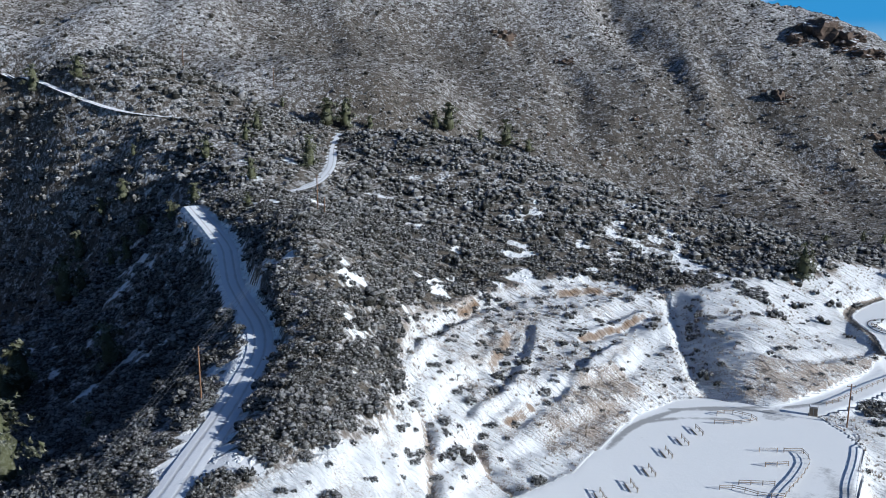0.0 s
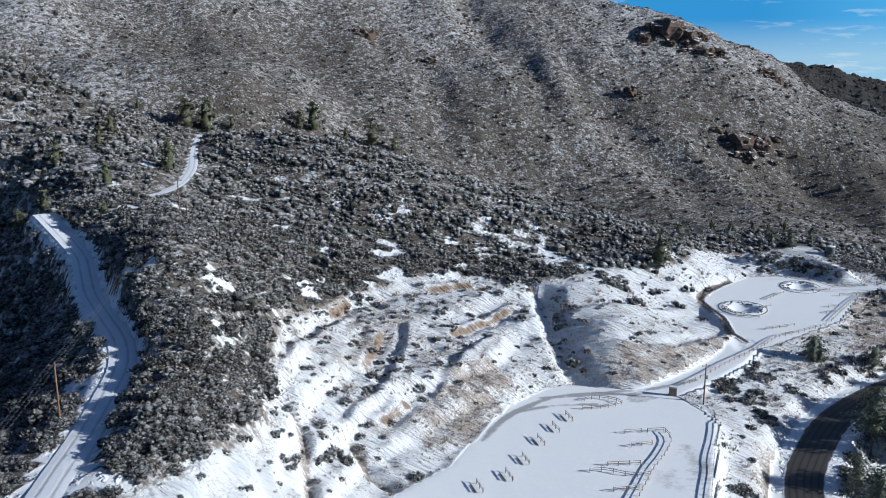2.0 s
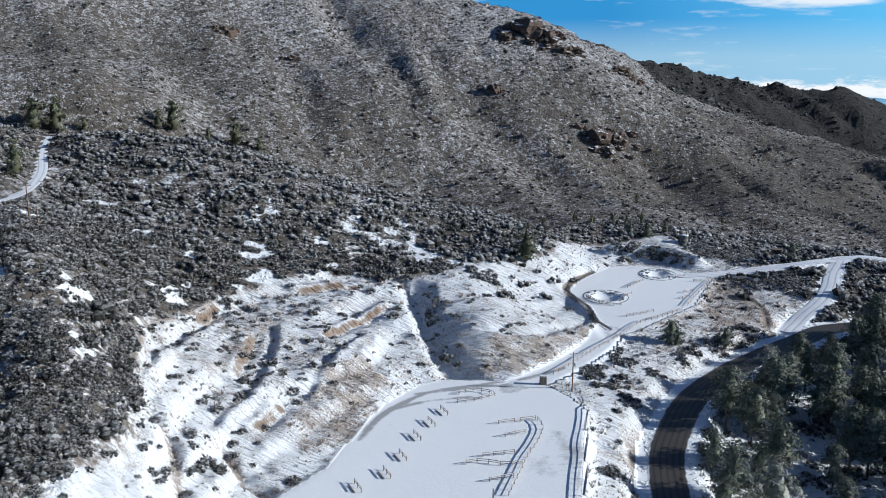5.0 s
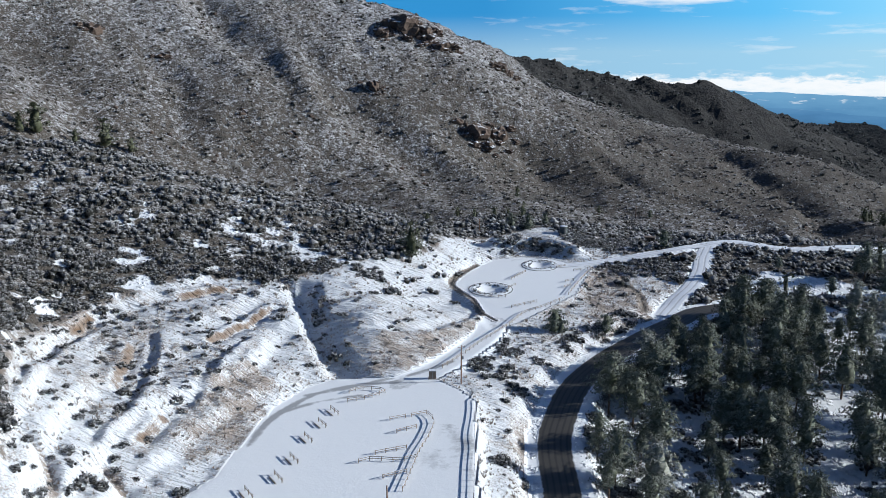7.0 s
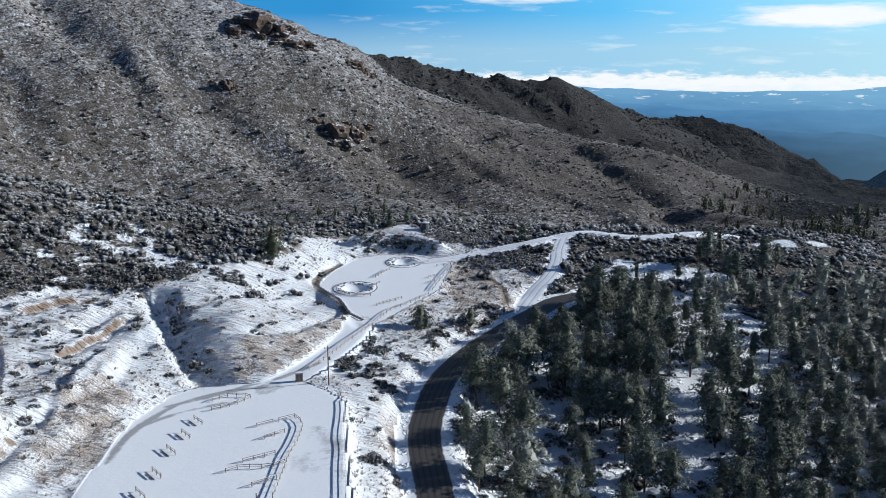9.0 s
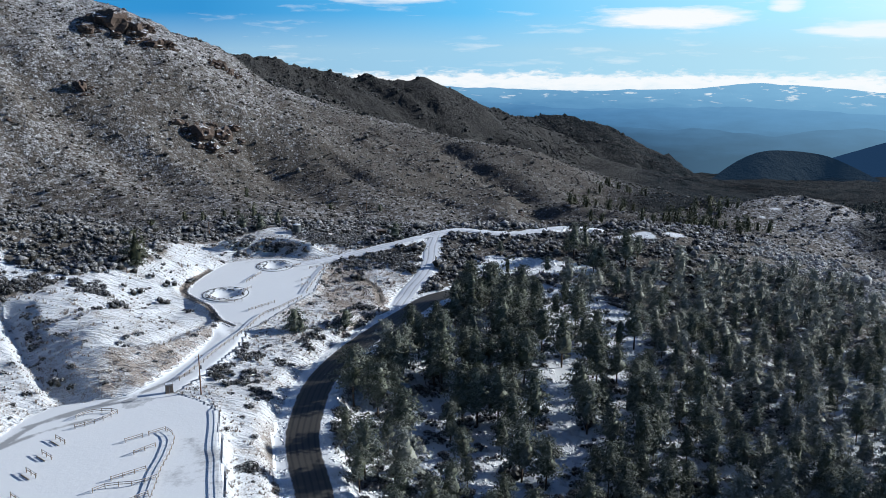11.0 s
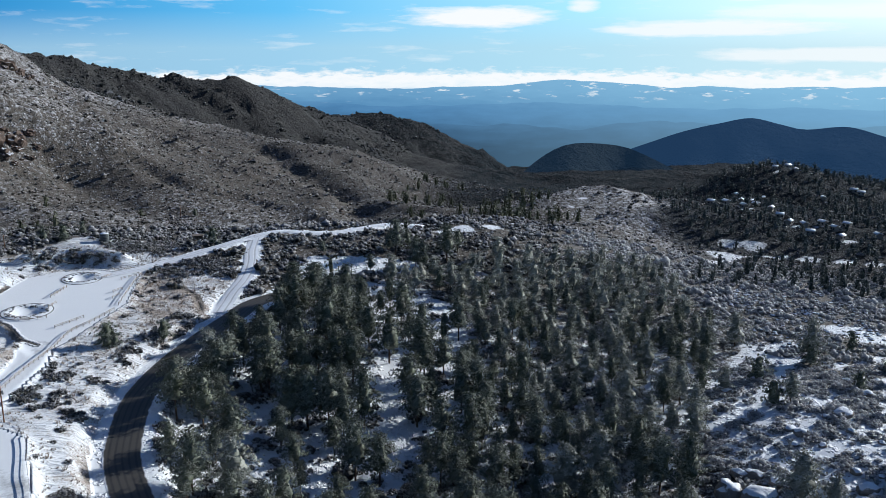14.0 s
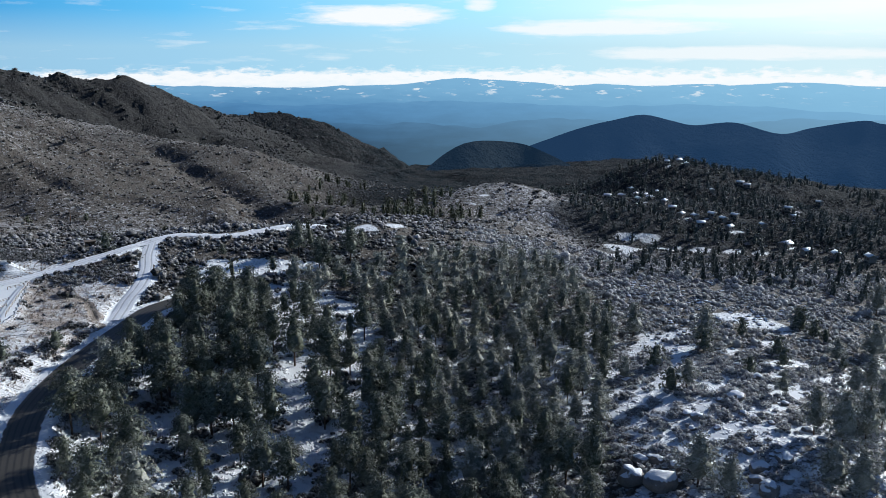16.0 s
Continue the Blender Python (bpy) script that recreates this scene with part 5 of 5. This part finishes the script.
far_pine = []
for _ in range(4):
    v, f, limbs = crown_shape(trees, 40, 3, 0.15, 0.04, 0.5, 0.6)
    hv, hf = heart(trees, 0.02, 0.5, 0.6, 3, 5, 0.6)
    far_pine.append((np.concatenate([v, hv]), np.concatenate([f, hf + len(v)])))


def stand(name, p, lo, hi, mat, label, shapes=low_pine):
    p = np.stack([p[:, 0], p[:, 1], lie(p[:, 0], p[:, 1]) - 0.2], -1)
    return scatter(name, p, trees.uniform(lo, hi, len(p)), shapes, mat, label, "trees", trees, (0.9, 1.15))


if len(rest):
    stand("pine_wood", rest, 7.5, 12, MAT["frosted_needles"], "dense lightly frosted pine wood on the plateau")


def region(lo, hi, left, right, density, patch=60):
    def keep(x, y):
        r, a = np.hypot(x, y), right_of(x, y) + 6 * waves(x, y, 80, 63, 3)
        ok = (r > lo) & (r < hi) & (a > left) & (a < right) & (outside(x, y, FOREST) > 5)
        ok &= near_line(x, y, lined(SNOW_ROAD)[0])[0] > 10
        for px, py, w in SNOW_PADS:
            ok &= np.hypot(x - px, y - py) > w
        for px, py, w in HOUSES:
            ok &= np.hypot(x - px, y - py) > w + 5
        return ok * np.clip(density + 0.9 * waves(x, y, patch, 61, 3), 0, 1)
    return keep


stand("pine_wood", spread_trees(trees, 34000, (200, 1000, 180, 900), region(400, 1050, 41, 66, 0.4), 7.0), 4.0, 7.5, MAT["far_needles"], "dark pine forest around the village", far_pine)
stand("pine_wood", spread_trees(trees, 9000, (150, 560, 380, 900), region(480, 760, 21, 32, -0.05, 40), 7), 5, 9, MAT["olive_needles"], "brownish pine wood on the canyon rim", far_pine)
stand("pine_wood", spread_trees(trees, 5000, (80, 420, 60, 420), region(150, 430, 34, 66, -0.34, 30), 9), 4, 9, MAT["frosted_needles"], "scattered frosted pines on the boulder slope")
stand("pine_wood", spread_trees(trees, 6000, (-420, 200, 280, 520), region(330, 520, -48, 22, -0.32, 50), 9), 4, 8, MAT["olive_needles"], "scattered small pines on the mountain foot", far_pine)
for kind in PONDEROSA + FROSTED + JUNIPER + OLIVE:
    for o in (*kind.children, kind):
        bpy.data.objects.remove(o)

# ---- rocks ----


def rock_shape(rng, sides=2, rugged=0.0):
    """A weathered boulder about 1 m across."""
    bm = bmesh.new()
    bmesh.ops.create_icosphere(bm, subdivisions=sides, radius=0.5)
    off = Vector(rng.uniform(-50, 50, 3))
    for v in bm.verts:
        n = v.co.normalized()
        v.co = v.co * (1 + 0.30 * noise.noise(n * 1.6 + off) + 0.12 * noise.noise(n * 4 + off) + rugged * (0.5 * noise.noise(n * 2.4 - off) + 0.45 * abs(noise.noise(n * 6 + off)) - 0.2))
        v.co.z *= 0.72
        if v.co.z < -0.2:
            v.co.z = -0.2 + (v.co.z + 0.2) * 0.4
    for _ in range(3):
        d = Vector(rng.normal(size=3)).normalized()
        for v in bm.verts:
            k = v.co.dot(d) - 0.38
            if k > 0:
                v.co -= d * k * 0.9
    me = bpy.data.meshes.new("rock")
    bm.to_mesh(me)
    bm.free()
    return me


def snowy_rock(name, color, cap):
    """Granite with snow lying on its flatter top."""
    m, tree, b = material(name)
    at = place(tree)
    n = noise_fac(tree, at, 0.7, 6.0, 0.65)
    crack = noise_fac(tree, at, 2.5, 4.0, 0.7)
    up = nd(tree, "ShaderNodeSeparateXYZ", in0=nd(tree, "ShaderNodeNewGeometry").outputs["Normal"]).outputs[2]
    lies = ramp(tree, math_node(tree, "ADD", up, math_node(tree, "MULTIPLY", math_node(tree, "SUBTRACT", n, 0.5), 0.9)), (cap, 0.0), (min(1.0, cap + 0.12), 1.0))
    stone = mixc(tree, n, [c * 0.55 for c in color], [c * 1.3 for c in color])
    stone = mixc(tree, ramp(tree, crack, (0.35, 0.5), (0.45, 0.0)), stone, (0.06, 0.05, 0.04))
    tree.links.new(mixc(tree, lies, stone, SNOW), b.inputs["Base Color"])
    b.inputs["Roughness"].default_value = 0.9
    bumped(tree, b, math_node(tree, "ADD", n, math_node(tree, "MULTIPLY", crack, 0.5)), 0.35, 0.8)
    return m


stones = np.random.default_rng(5)
MAT["boulder"] = snowy_rock("snow_capped_granite", (0.24, 0.21, 0.185), 0.62)
MAT["crag"] = snowy_rock("red_brown_crag", (0.105, 0.07, 0.052), 0.93)
ROCKS = [rock_shape(stones, 3) for _ in range(6)]
for me in ROCKS:
    me.polygons.foreach_set("use_smooth", [True] * len(me.polygons))
CRAGS = [rock_shape(stones, 3, 0.8) for _ in range(5)]


def lay_rock(name, shapes, x, y, w, mat, label, group, tall=(0.8, 1.1), sink=0.08):
    me = shapes[int(stones.integers(len(shapes)))]
    if not me.materials:
        me.materials.append(mat)
    ob = tagged(new(name, me), label, "rock", group)
    ob.matrix_world = Matrix.Translation((x, y, float(lie(x, y)) + sink * w)) @ Matrix.Rotation(stones.uniform(0, 6.28), 4, "Z") @ Matrix.Diagonal((w * stones.uniform(0.9, 1.2), w * stones.uniform(0.75, 1.0), w * stones.uniform(*tall), 1))
    return ob


for x, y, w in BOULDERS:
    lay_rock("boulder", ROCKS, x, y, w, MAT["boulder"], "large grey granite boulder capped with snow", "boulders on the slope")
for x, y, w in SUMMIT_ROCKS:
    lay_rock("rock_outcrop", CRAGS, x, y, w, MAT["crag"], "rugged reddish-brown rock outcrop on the mountainside", "rock outcrops", (0.85, 1.2), -0.08)
    for _ in range(9):
        a, d = stones.uniform(0, 6.28), w * stones.uniform(0.4, 0.8)
        lay_rock("rock_outcrop", CRAGS, x + math.cos(a) * d, y + math.sin(a) * d, w * stones.uniform(0.2, 0.5), MAT["crag"], "rugged reddish-brown rock outcrop on the mountainside", "rock outcrops", (0.6, 1.0), -0.05)


def pebbles(n, box, keep, lo, hi, mat, label):
    shapes = []
    for _ in range(4):
        me = rock_shape(stones, 1)
        me.calc_loop_triangles()
        shapes.append((np.array([v.co for v in me.vertices]), np.array([t.vertices for t in me.loop_triangles])))
    p = grown(stones, n, box, keep)
    scatter("rocks", p, stones.uniform(lo, hi, len(p)) ** 1.0, shapes, mat, label, "rocks", stones)


def scree(x, y):
    r, a = np.hypot(x, y), right_of(x, y)
    return (a > 44) * (a < 66) * (r < 420) * np.clip(0.1 + waves(x, y, 30, 33, 3) * 0.9, 0, 1)


pebbles(8000, (100, 330, 60, 300), scree, 0.6, 2.6, MAT["boulder"], "scattered granite rocks dusted with snow")
pebbles(5000, (-600, 700, 350, 850), lambda x, y: (outside(x, y, MOUNTAIN) < -20) * np.clip(waves(x, y, 60, 35, 3), 0, 1) ** 1.5, 1.0, 4.0, MAT["crag"], "scattered weathered rocks on the mountainside")

# ---- fences, racks, poles ----


def box_mesh(size, bevel=0.0):
    bm = bmesh.new()
    bmesh.ops.create_cube(bm, size=1.0)
    bmesh.ops.scale(bm, vec=size, verts=bm.verts)
    if bevel:
        bmesh.ops.bevel(bm, geom=bm.edges[:], offset=bevel, segments=1, affect="EDGES")
    me = bpy.data.meshes.new("box")
    bm.to_mesh(me)
    bm.free()
    return me


# kerb stone, darkened to carry the shade along the ditch
MAT["dark_stone"] = plain("dark_stone", (0.10, 0.09, 0.085), 0.7, 0.3, 1.5)
POST = box_mesh((0.15, 0.15, 1.45), 0.025)
POST.materials.append(MAT["wood"])
MAT["rail_snow"] = plain("snow_on_rails", (0.78, 0.80, 0.84), 0.6, 0.05, 3.0)


def rail_fence(name, line, label, category, group, gap=2.6, high=1.15, snowy=True):
    """Square posts with two rails, along a line of places on the ground."""
    top = tagged(new(name), label, category, group)
    p = sampled([(*q[:2], 0.0) for q in line], 1.0)
    run = np.r_[0, np.cumsum(np.hypot(*np.diff(p[:, :2], axis=0).T))]
    n = max(2, int(run[-1] / gap) + 1)
    x, y = np.interp(np.linspace(0, run[-1], n), run, p[:, 0]), np.interp(np.linspace(0, run[-1], n), run, p[:, 1])
    z = lie(x, y)
    top.location = (x[0], y[0], z[0])
    bpy.context.view_layer.update()
    lean = np.random.default_rng(n)
    for i in range(n):
        post = part("post", POST, MAT["wood"], top)
        post.matrix_parent_inverse = Matrix.Identity(4)
        post.location = (x[i] - x[0], y[i] - y[0], z[i] - z[0] + high - 0.72)
        post.rotation_euler = (lean.uniform(-0.05, 0.05), lean.uniform(-0.05, 0.05), math.atan2(y[-1] - y[0], x[-1] - x[0]))
        if i:
            for h in (high - 0.12, high * 0.5):
                rail = part("rail", box_mesh((0.08, 0.12, math.dist((x[i], y[i], z[i]), (x[i - 1], y[i - 1], z[i - 1])) + 0.1), 0.02), MAT["wood"], top)
                a, b = Vector((x[i - 1], y[i - 1], z[i - 1] + h)), Vector((x[i], y[i], z[i] + h))
                rail.matrix_parent_inverse = Matrix.Identity(4)
                rail.matrix_basis = Matrix.Translation((a + b) / 2 - top.location) @ (b - a).to_track_quat("Z", "Y").to_matrix().to_4x4()
                if snowy and h > high * 0.6:
                    cap = part("snow_cap", box_mesh((0.05, 0.14, (b - a).length * 0.9), 0.02), MAT["rail_snow"], top, "thin line of snow on the rail")
                    cap.matrix_parent_inverse = Matrix.Identity(4)
                    cap.matrix_basis = Matrix.Translation((a + b) / 2 - top.location + Vector((0, 0, 0.11))) @ (b - a).to_track_quat("Z", "X").to_matrix().to_4x4()
    return top


for line in (LOT_FENCE, ACCESS_FENCE, UPPER_FENCE, LOT_KERB_RAIL):
    rail_fence("fence", line, "weathered two-rail wooden fence edging the snowy lot", "fence", "lot fences", 2.4)
for line in (RAIL_A, RAIL_B, RAIL_C, RAIL_D, RAIL_E, RAIL_F, RAIL_G):
    rail_fence("hitching_rail", line, "low wooden hitching rail on the snowy lot", "rail", "rails on the lower lot", 2.2, 1.1)
for line in (YARD_RAIL_A, YARD_RAIL_B, YARD_RAIL_C, YARD_RAIL_D, YARD_RAIL_E, YARD_RAIL_F, YARD_RAIL_G, YARD_RAIL_H):
    rail_fence("hitching_rail", line, "low wooden hitching rail on the upper lot", "rail", "rails on the upper lot", 2.2, 1.0)


def rack(x, y):
    """A rail fence section of three posts with two rails, a braced wheel stop in front, snow on the rails."""
    top = tagged(new("parking_rack"), "snow-topped wooden rail rack on the lot", "rack", "racks on the lower lot")
    z = float(lie(x, y))
    top.matrix_world = Matrix.Translation((x, y, z)) @ Matrix.Rotation(radians(-52), 4, "Z")
    for u in (-2.0, 0.0, 2.0):
        post = part("post", POST, MAT["wood"], top)
        post.location = (u, 0, 0.5)
    for h in (0.55, 1.05):
        rail = part("rail", box_mesh((4.6, 0.1, 0.13), 0.02), MAT["wood"], top)
        rail.location = (0, 0.11, h)
    cap = part("snow_cap", box_mesh((4.4, 0.16, 0.07), 0.02), MAT["rail_snow"], top, "line of snow on the rail")
    cap.location = (0, 0.1, 1.15)
    stop = part("wheel_stop", box_mesh((3.4, 0.22, 0.2), 0.03), MAT["wood"], top)
    stop.location = (0, -1.3, 0.1)
    return top


for x, y in LOT_RACKS:
    rack(x, y)


def utility_pole(x, y, h, arm=True):
    top = tagged(new("utility_pole"), "brown wooden utility pole with a crossarm" if arm else "plain weathered wooden post", "pole", "utility poles")
    top.location = (x, y, float(lie(x, y)) - 0.3)
    v, f = tube([(0, 0, 0), (0, 0, h * 0.5), (0, 0, h + 0.3)], [0.19, 0.16, 0.12], 8)
    k = len(v)
    v.append((0, 0, h + 0.3))
    f += [(k, k - 8 + i, k - 8 + (i + 1) % 8) for i in range(8)]
    part("pole", mesh_of(v, f), MAT["pole"], top)
    if arm:
        bar = part("crossarm", box_mesh((2.2, 0.12, 0.14), 0.02), MAT["wood"], top)
        bar.location, bar.rotation_euler = (0, 0.15, h - 0.3), (0, 0, 0.6)
        for u in (-1.0, 0.0, 1.0):
            v, f = tube([(u * math.cos(0.6), 0.15 + u * math.sin(0.6), h - 0.23), (u * math.cos(0.6), 0.15 + u * math.sin(0.6), h - 0.02)], [0.06, 0.045], 6)
            part("insulator", mesh_of(v, f), MAT["metal"], top)
    return top


MAT["pole"] = plain("creosoted_pole", (0.20, 0.105, 0.06), 0.85, 0.3, 2.0)
MAT["metal"] = plain("grey_metal", (0.32, 0.33, 0.34), 0.5, 0.15, 5.0, 0.6)
for i, (x, y, h) in enumerate(POLES):
    utility_pole(x, y, min(h, 11.0), i not in (3, 8))
drum = tagged(new("transformer", mesh_of(*tube([(0, 0, 0), (0, 0, 0.05), (0, 0, 0.95), (0, 0, 1.0)], [0.02, 0.26, 0.26, 0.02], 10))), "grey metal transformer can on the pole", "transformer")
drum.data.materials.append(MAT["metal"])
drum.location = (POLES[0][0] + 0.42, POLES[0][1], float(lie(*POLES[0][:2])) + 7.0)


def wire(a, b, sag):
    """A thin hanging cable between two places."""
    a, b = Vector(a), Vector(b)
    path = [a.lerp(b, k / 16) - Vector((0, 0, sag * 4 * (k / 16) * (1 - k / 16))) for k in range(17)]
    cu = bpy.data.curves.new("wire", "CURVE")
    cu.dimensions, cu.bevel_depth = "3D", 0.018
    s = cu.splines.new("POLY")
    s.points.add(len(path) - 1)
    for q, v in zip(s.points, path):
        q.co = (*v, 1)
    cu.materials.append(MAT["metal"])
    return tagged(new("power_line", cu), "thin grey overhead power cable between poles", "cable", "power lines")


def pole_top(i, du=0.0):
    x, y, h = POLES[i]
    return (x + du, y, float(lie(x, y)) + min(h, 11.0) - 0.1)


for du in (-0.9, 0.0, 0.9):
    wire(pole_top(1, du), pole_top(2, du), 3.0)
    wire(pole_top(1, du), (-66 + du, 10, 34), 2.0)

# ---- small buildings ----
MAT["siding"] = plain("brown_siding", (0.17, 0.13, 0.10), 0.8, 0.2, 3.0)
MAT["tank"] = plain("painted_steel", (0.06, 0.07, 0.07), 0.55, 0.25, 1.2)
MAT["roof_snow"] = plain("snow_on_roof", SNOW, 0.6, 0.05, 0.5)
MAT["pale_wall"] = plain("tan_stucco", (0.30, 0.26, 0.22), 0.85, 0.15, 1.0)
MAT["glass"] = plain("dark_window", (0.03, 0.035, 0.04), 0.15, 0.1, 3.0)


def block(name, size, at, mat, parent, label="", bevel=0.04):
    ob = part(name, box_mesh(size, bevel), mat, parent, label)
    ob.location = at
    return ob


def water_tank(x, y):
    """A steel tank on the knoll: ribbed shell, domed lid with snow, hatch, ladder and outlet pipe."""
    top = tagged(new("water_tank"), "dark green-grey steel water tank with a snowy lid", "water tank")
    top.matrix_world = Matrix.Translation((x, y, float(lie(x, y)) - 0.1)) @ Matrix.Rotation(0.3, 4, "Z")
    path, radii = [(0, 0, 0)], [1.75]
    for k in range(6):
        path += [(0, 0, 0.3 + k * 0.62), (0, 0, 0.36 + k * 0.62), (0, 0, 0.44 + k * 0.62), (0, 0, 0.5 + k * 0.62)]
        radii += [1.75, 1.81, 1.81, 1.75]
    part("shell", mesh_of(*tube(path + [(0, 0, 3.9)], radii + [1.75], 24)), MAT["tank"], top)
    part("lid", mesh_of(*tube([(0, 0, 3.8), (0, 0, 3.95), (0, 0, 4.15), (0, 0, 4.3)], [1.85, 1.85, 1.2, 0.02], 24)), MAT["tank"], top)
    part("snow_cap", mesh_of(*tube([(0, 0, 3.96), (0, 0, 4.06), (0, 0, 4.28), (0, 0, 4.42)], [1.82, 1.7, 1.1, 0.02], 24)), MAT["roof_snow"], top, "snow on the lid")
    block("hatch", (0.6, 0.6, 0.3), (0.7, -0.6, 4.3), MAT["metal"], top)
    for u in (-0.22, 0.22):
        block("ladder_rail", (0.06, 0.06, 4.1), (u, -1.92, 2.05), MAT["metal"], top, "", 0.01)
    for k in range(10):
        block("rung", (0.44, 0.04, 0.04), (0, -1.92, 0.4 + k * 0.38), MAT["metal"], top, "", 0.008)
    block("pipe", (0.16, 0.16, 1.1), (1.85, 0.4, 0.5), MAT["metal"], top)


def shed(x, y):
    top = tagged(new("equipment_cabinet"), "grey metal equipment cabinet standing at the lot entrance", "cabinet")
    top.matrix_world = Matrix.Translation((x, y, float(lie(x, y)) - 0.1)) @ Matrix.Rotation(0.15, 4, "Z")
    block("plinth", (2.2, 1.6, 0.25), (0, 0, 0.12), MAT["pale_wall"], top)
    block("body", (1.9, 1.3, 2.2), (0, 0, 1.3), MAT["metal"], top)
    block("lid", (2.05, 1.45, 0.12), (0, 0, 2.45), MAT["siding"], top)
    block("snow_cap", (1.9, 1.3, 0.1), (0, 0, 2.55), MAT["roof_snow"], top, "snow on the lid")
    for u in (-0.47, 0.47):
        block("door", (0.86, 0.05, 1.9), (u, -0.67, 1.25), MAT["siding"], top)


def shelter(x, y):
    top = tagged(new("picnic_shelter"), "low dark open shelter on the knoll", "shelter")
    top.matrix_world = Matrix.Translation((x, y, float(lie(x, y)) - 0.2)) @ Matrix.Rotation(-0.2, 4, "Z")
    for u in (-2, 2):
        for v in (-1.4, 1.4):
            block("post", (0.2, 0.2, 2.6), (u, v, 1.3), MAT["siding"], top)
    block("roof", (5.0, 3.8, 0.25), (0, 0, 2.7), MAT["siding"], top)
    block("back_wall", (4.0, 0.12, 2.4), (0, 1.4, 1.3), MAT["siding"], top)


water_tank(*TANK[0][:2])
shed(*SHED[0][:2])
shelter(*SHELTER[0][:2])


def house(x, y, w, rng):
    """A far gabled house with a snowy roof and a few windows."""
    top = tagged(new("house"), "far small house with a snow-covered gable roof", "house", "village houses")
    top.matrix_world = Matrix.Translation((x, y, float(lie(x, y)) - 0.5)) @ Matrix.Rotation(rng.uniform(0, 3.1), 4, "Z")
    d, h = w * 0.7, 3.4
    block("wall", (w, d, h), (0, 0, h / 2), MAT["pale_wall"], top)
    o = 0.5
    v = [(-w / 2 - o, -d / 2 - o, h), (w / 2 + o, -d / 2 - o, h), (w / 2 + o, 0, h + d * 0.32), (-w / 2 - o, 0, h + d * 0.32), (-w / 2 - o, d / 2 + o, h), (w / 2 + o, d / 2 + o, h)]
    v += [(a, b, c - 0.25) for a, b, c in v]
    f = [(0, 1, 2), (0, 2, 3), (3, 2, 5), (3, 5, 4), (6, 8, 7), (6, 9, 8), (9, 11, 8), (9, 10, 11), (0, 6, 7), (0, 7, 1), (4, 5, 11), (4, 11, 10), (0, 3, 9), (0, 9, 6), (3, 4, 10), (3, 10, 9), (1, 7, 8), (1, 8, 2), (2, 8, 11), (2, 11, 5)]
    part("roof", mesh_of(v, f), MAT["roof_snow"], top)
    for u in (-0.28, 0.28):
        for s in (-1, 1):
            block("window", (1.3, 0.08, 1.1), (u * w, s * (d / 2 + 0.02), 1.9), MAT["glass"], top, "", 0.02)


town = np.random.default_rng(3)
for x, y, w in HOUSES:
    house(x, y, w, town)


# ---- islands in the upper lot ----


def island(x, y, wide, deep):
    """A sunken oval bed edged with kerb stones, with dead brush on its rim."""
    z = float(lie(x, y))
    top = tagged(new("traffic_island"), "sunken oval kerbed bed with snow and dead brush", "island", "islands in the upper lot")
    top.location = (x, y, z)
    n = 44
    stone = box_mesh((2 * math.pi * (wide + deep) * 0.62 / n * 0.94, 0.3, 0.4), 0.05)
    for i in range(n):
        a = 2 * math.pi * i / n
        px, py = wide * 1.25 * math.cos(a), deep * 1.25 * math.sin(a)
        s = part("kerb_stone", stone, MAT["dark_stone"], top)
        s.location, s.rotation_euler = (px, py, float(lie(x + px, y + py)) - z - 0.1), (0, 0, math.atan2(deep * math.cos(a), -wide * math.sin(a)))
    vs, fs = [], []
    for k in range(70):
        sv, sf = near[k % 6] if k % 3 else tangle[k % 4]
        a, r = stones.uniform(0, 6.28), stones.uniform(0.72, 1.12)
        px, py = wide * r * math.cos(a), deep * r * math.sin(a)
        fs += [tuple(q + len(vs) for q in t) for t in sf]
        vs += [tuple(q * stones.uniform(0.35, 0.45) + np.array((px, py, float(lie(x + px, y + py)) - z))) for q in sv]
    tagged(part("dead_brush", mesh_of(vs, fs), MAT["shrub"], top, "frosted dead brush"), kind="stuff")


for (x, y), size in zip(ISLANDS, BEDS):
    island(x, y, *size)

# ---- kerb along the access road ----
kerb_line = sampled([(*q, 0.0) for q in DITCH], 1.5)
KERB = box_mesh((1.5, 0.2, 0.24), 0.03)
KERB.materials.append(MAT["dark_stone"])
kerb = tagged(new("kerb"), "low grey stone kerb along the snowy access road", "kerb", kind="structure")
for a, b in zip(kerb_line[:-1], kerb_line[1:]):
    c = (a + b) / 2
    s = part("kerb_stone", KERB, MAT["dark_stone"], kerb)
    s.matrix_world = Matrix.Translation((c[0], c[1], float(lie(c[0], c[1])) - 0.04)) @ Matrix.Rotation(math.atan2(b[1] - a[1], b[0] - a[0]), 4, "Z")
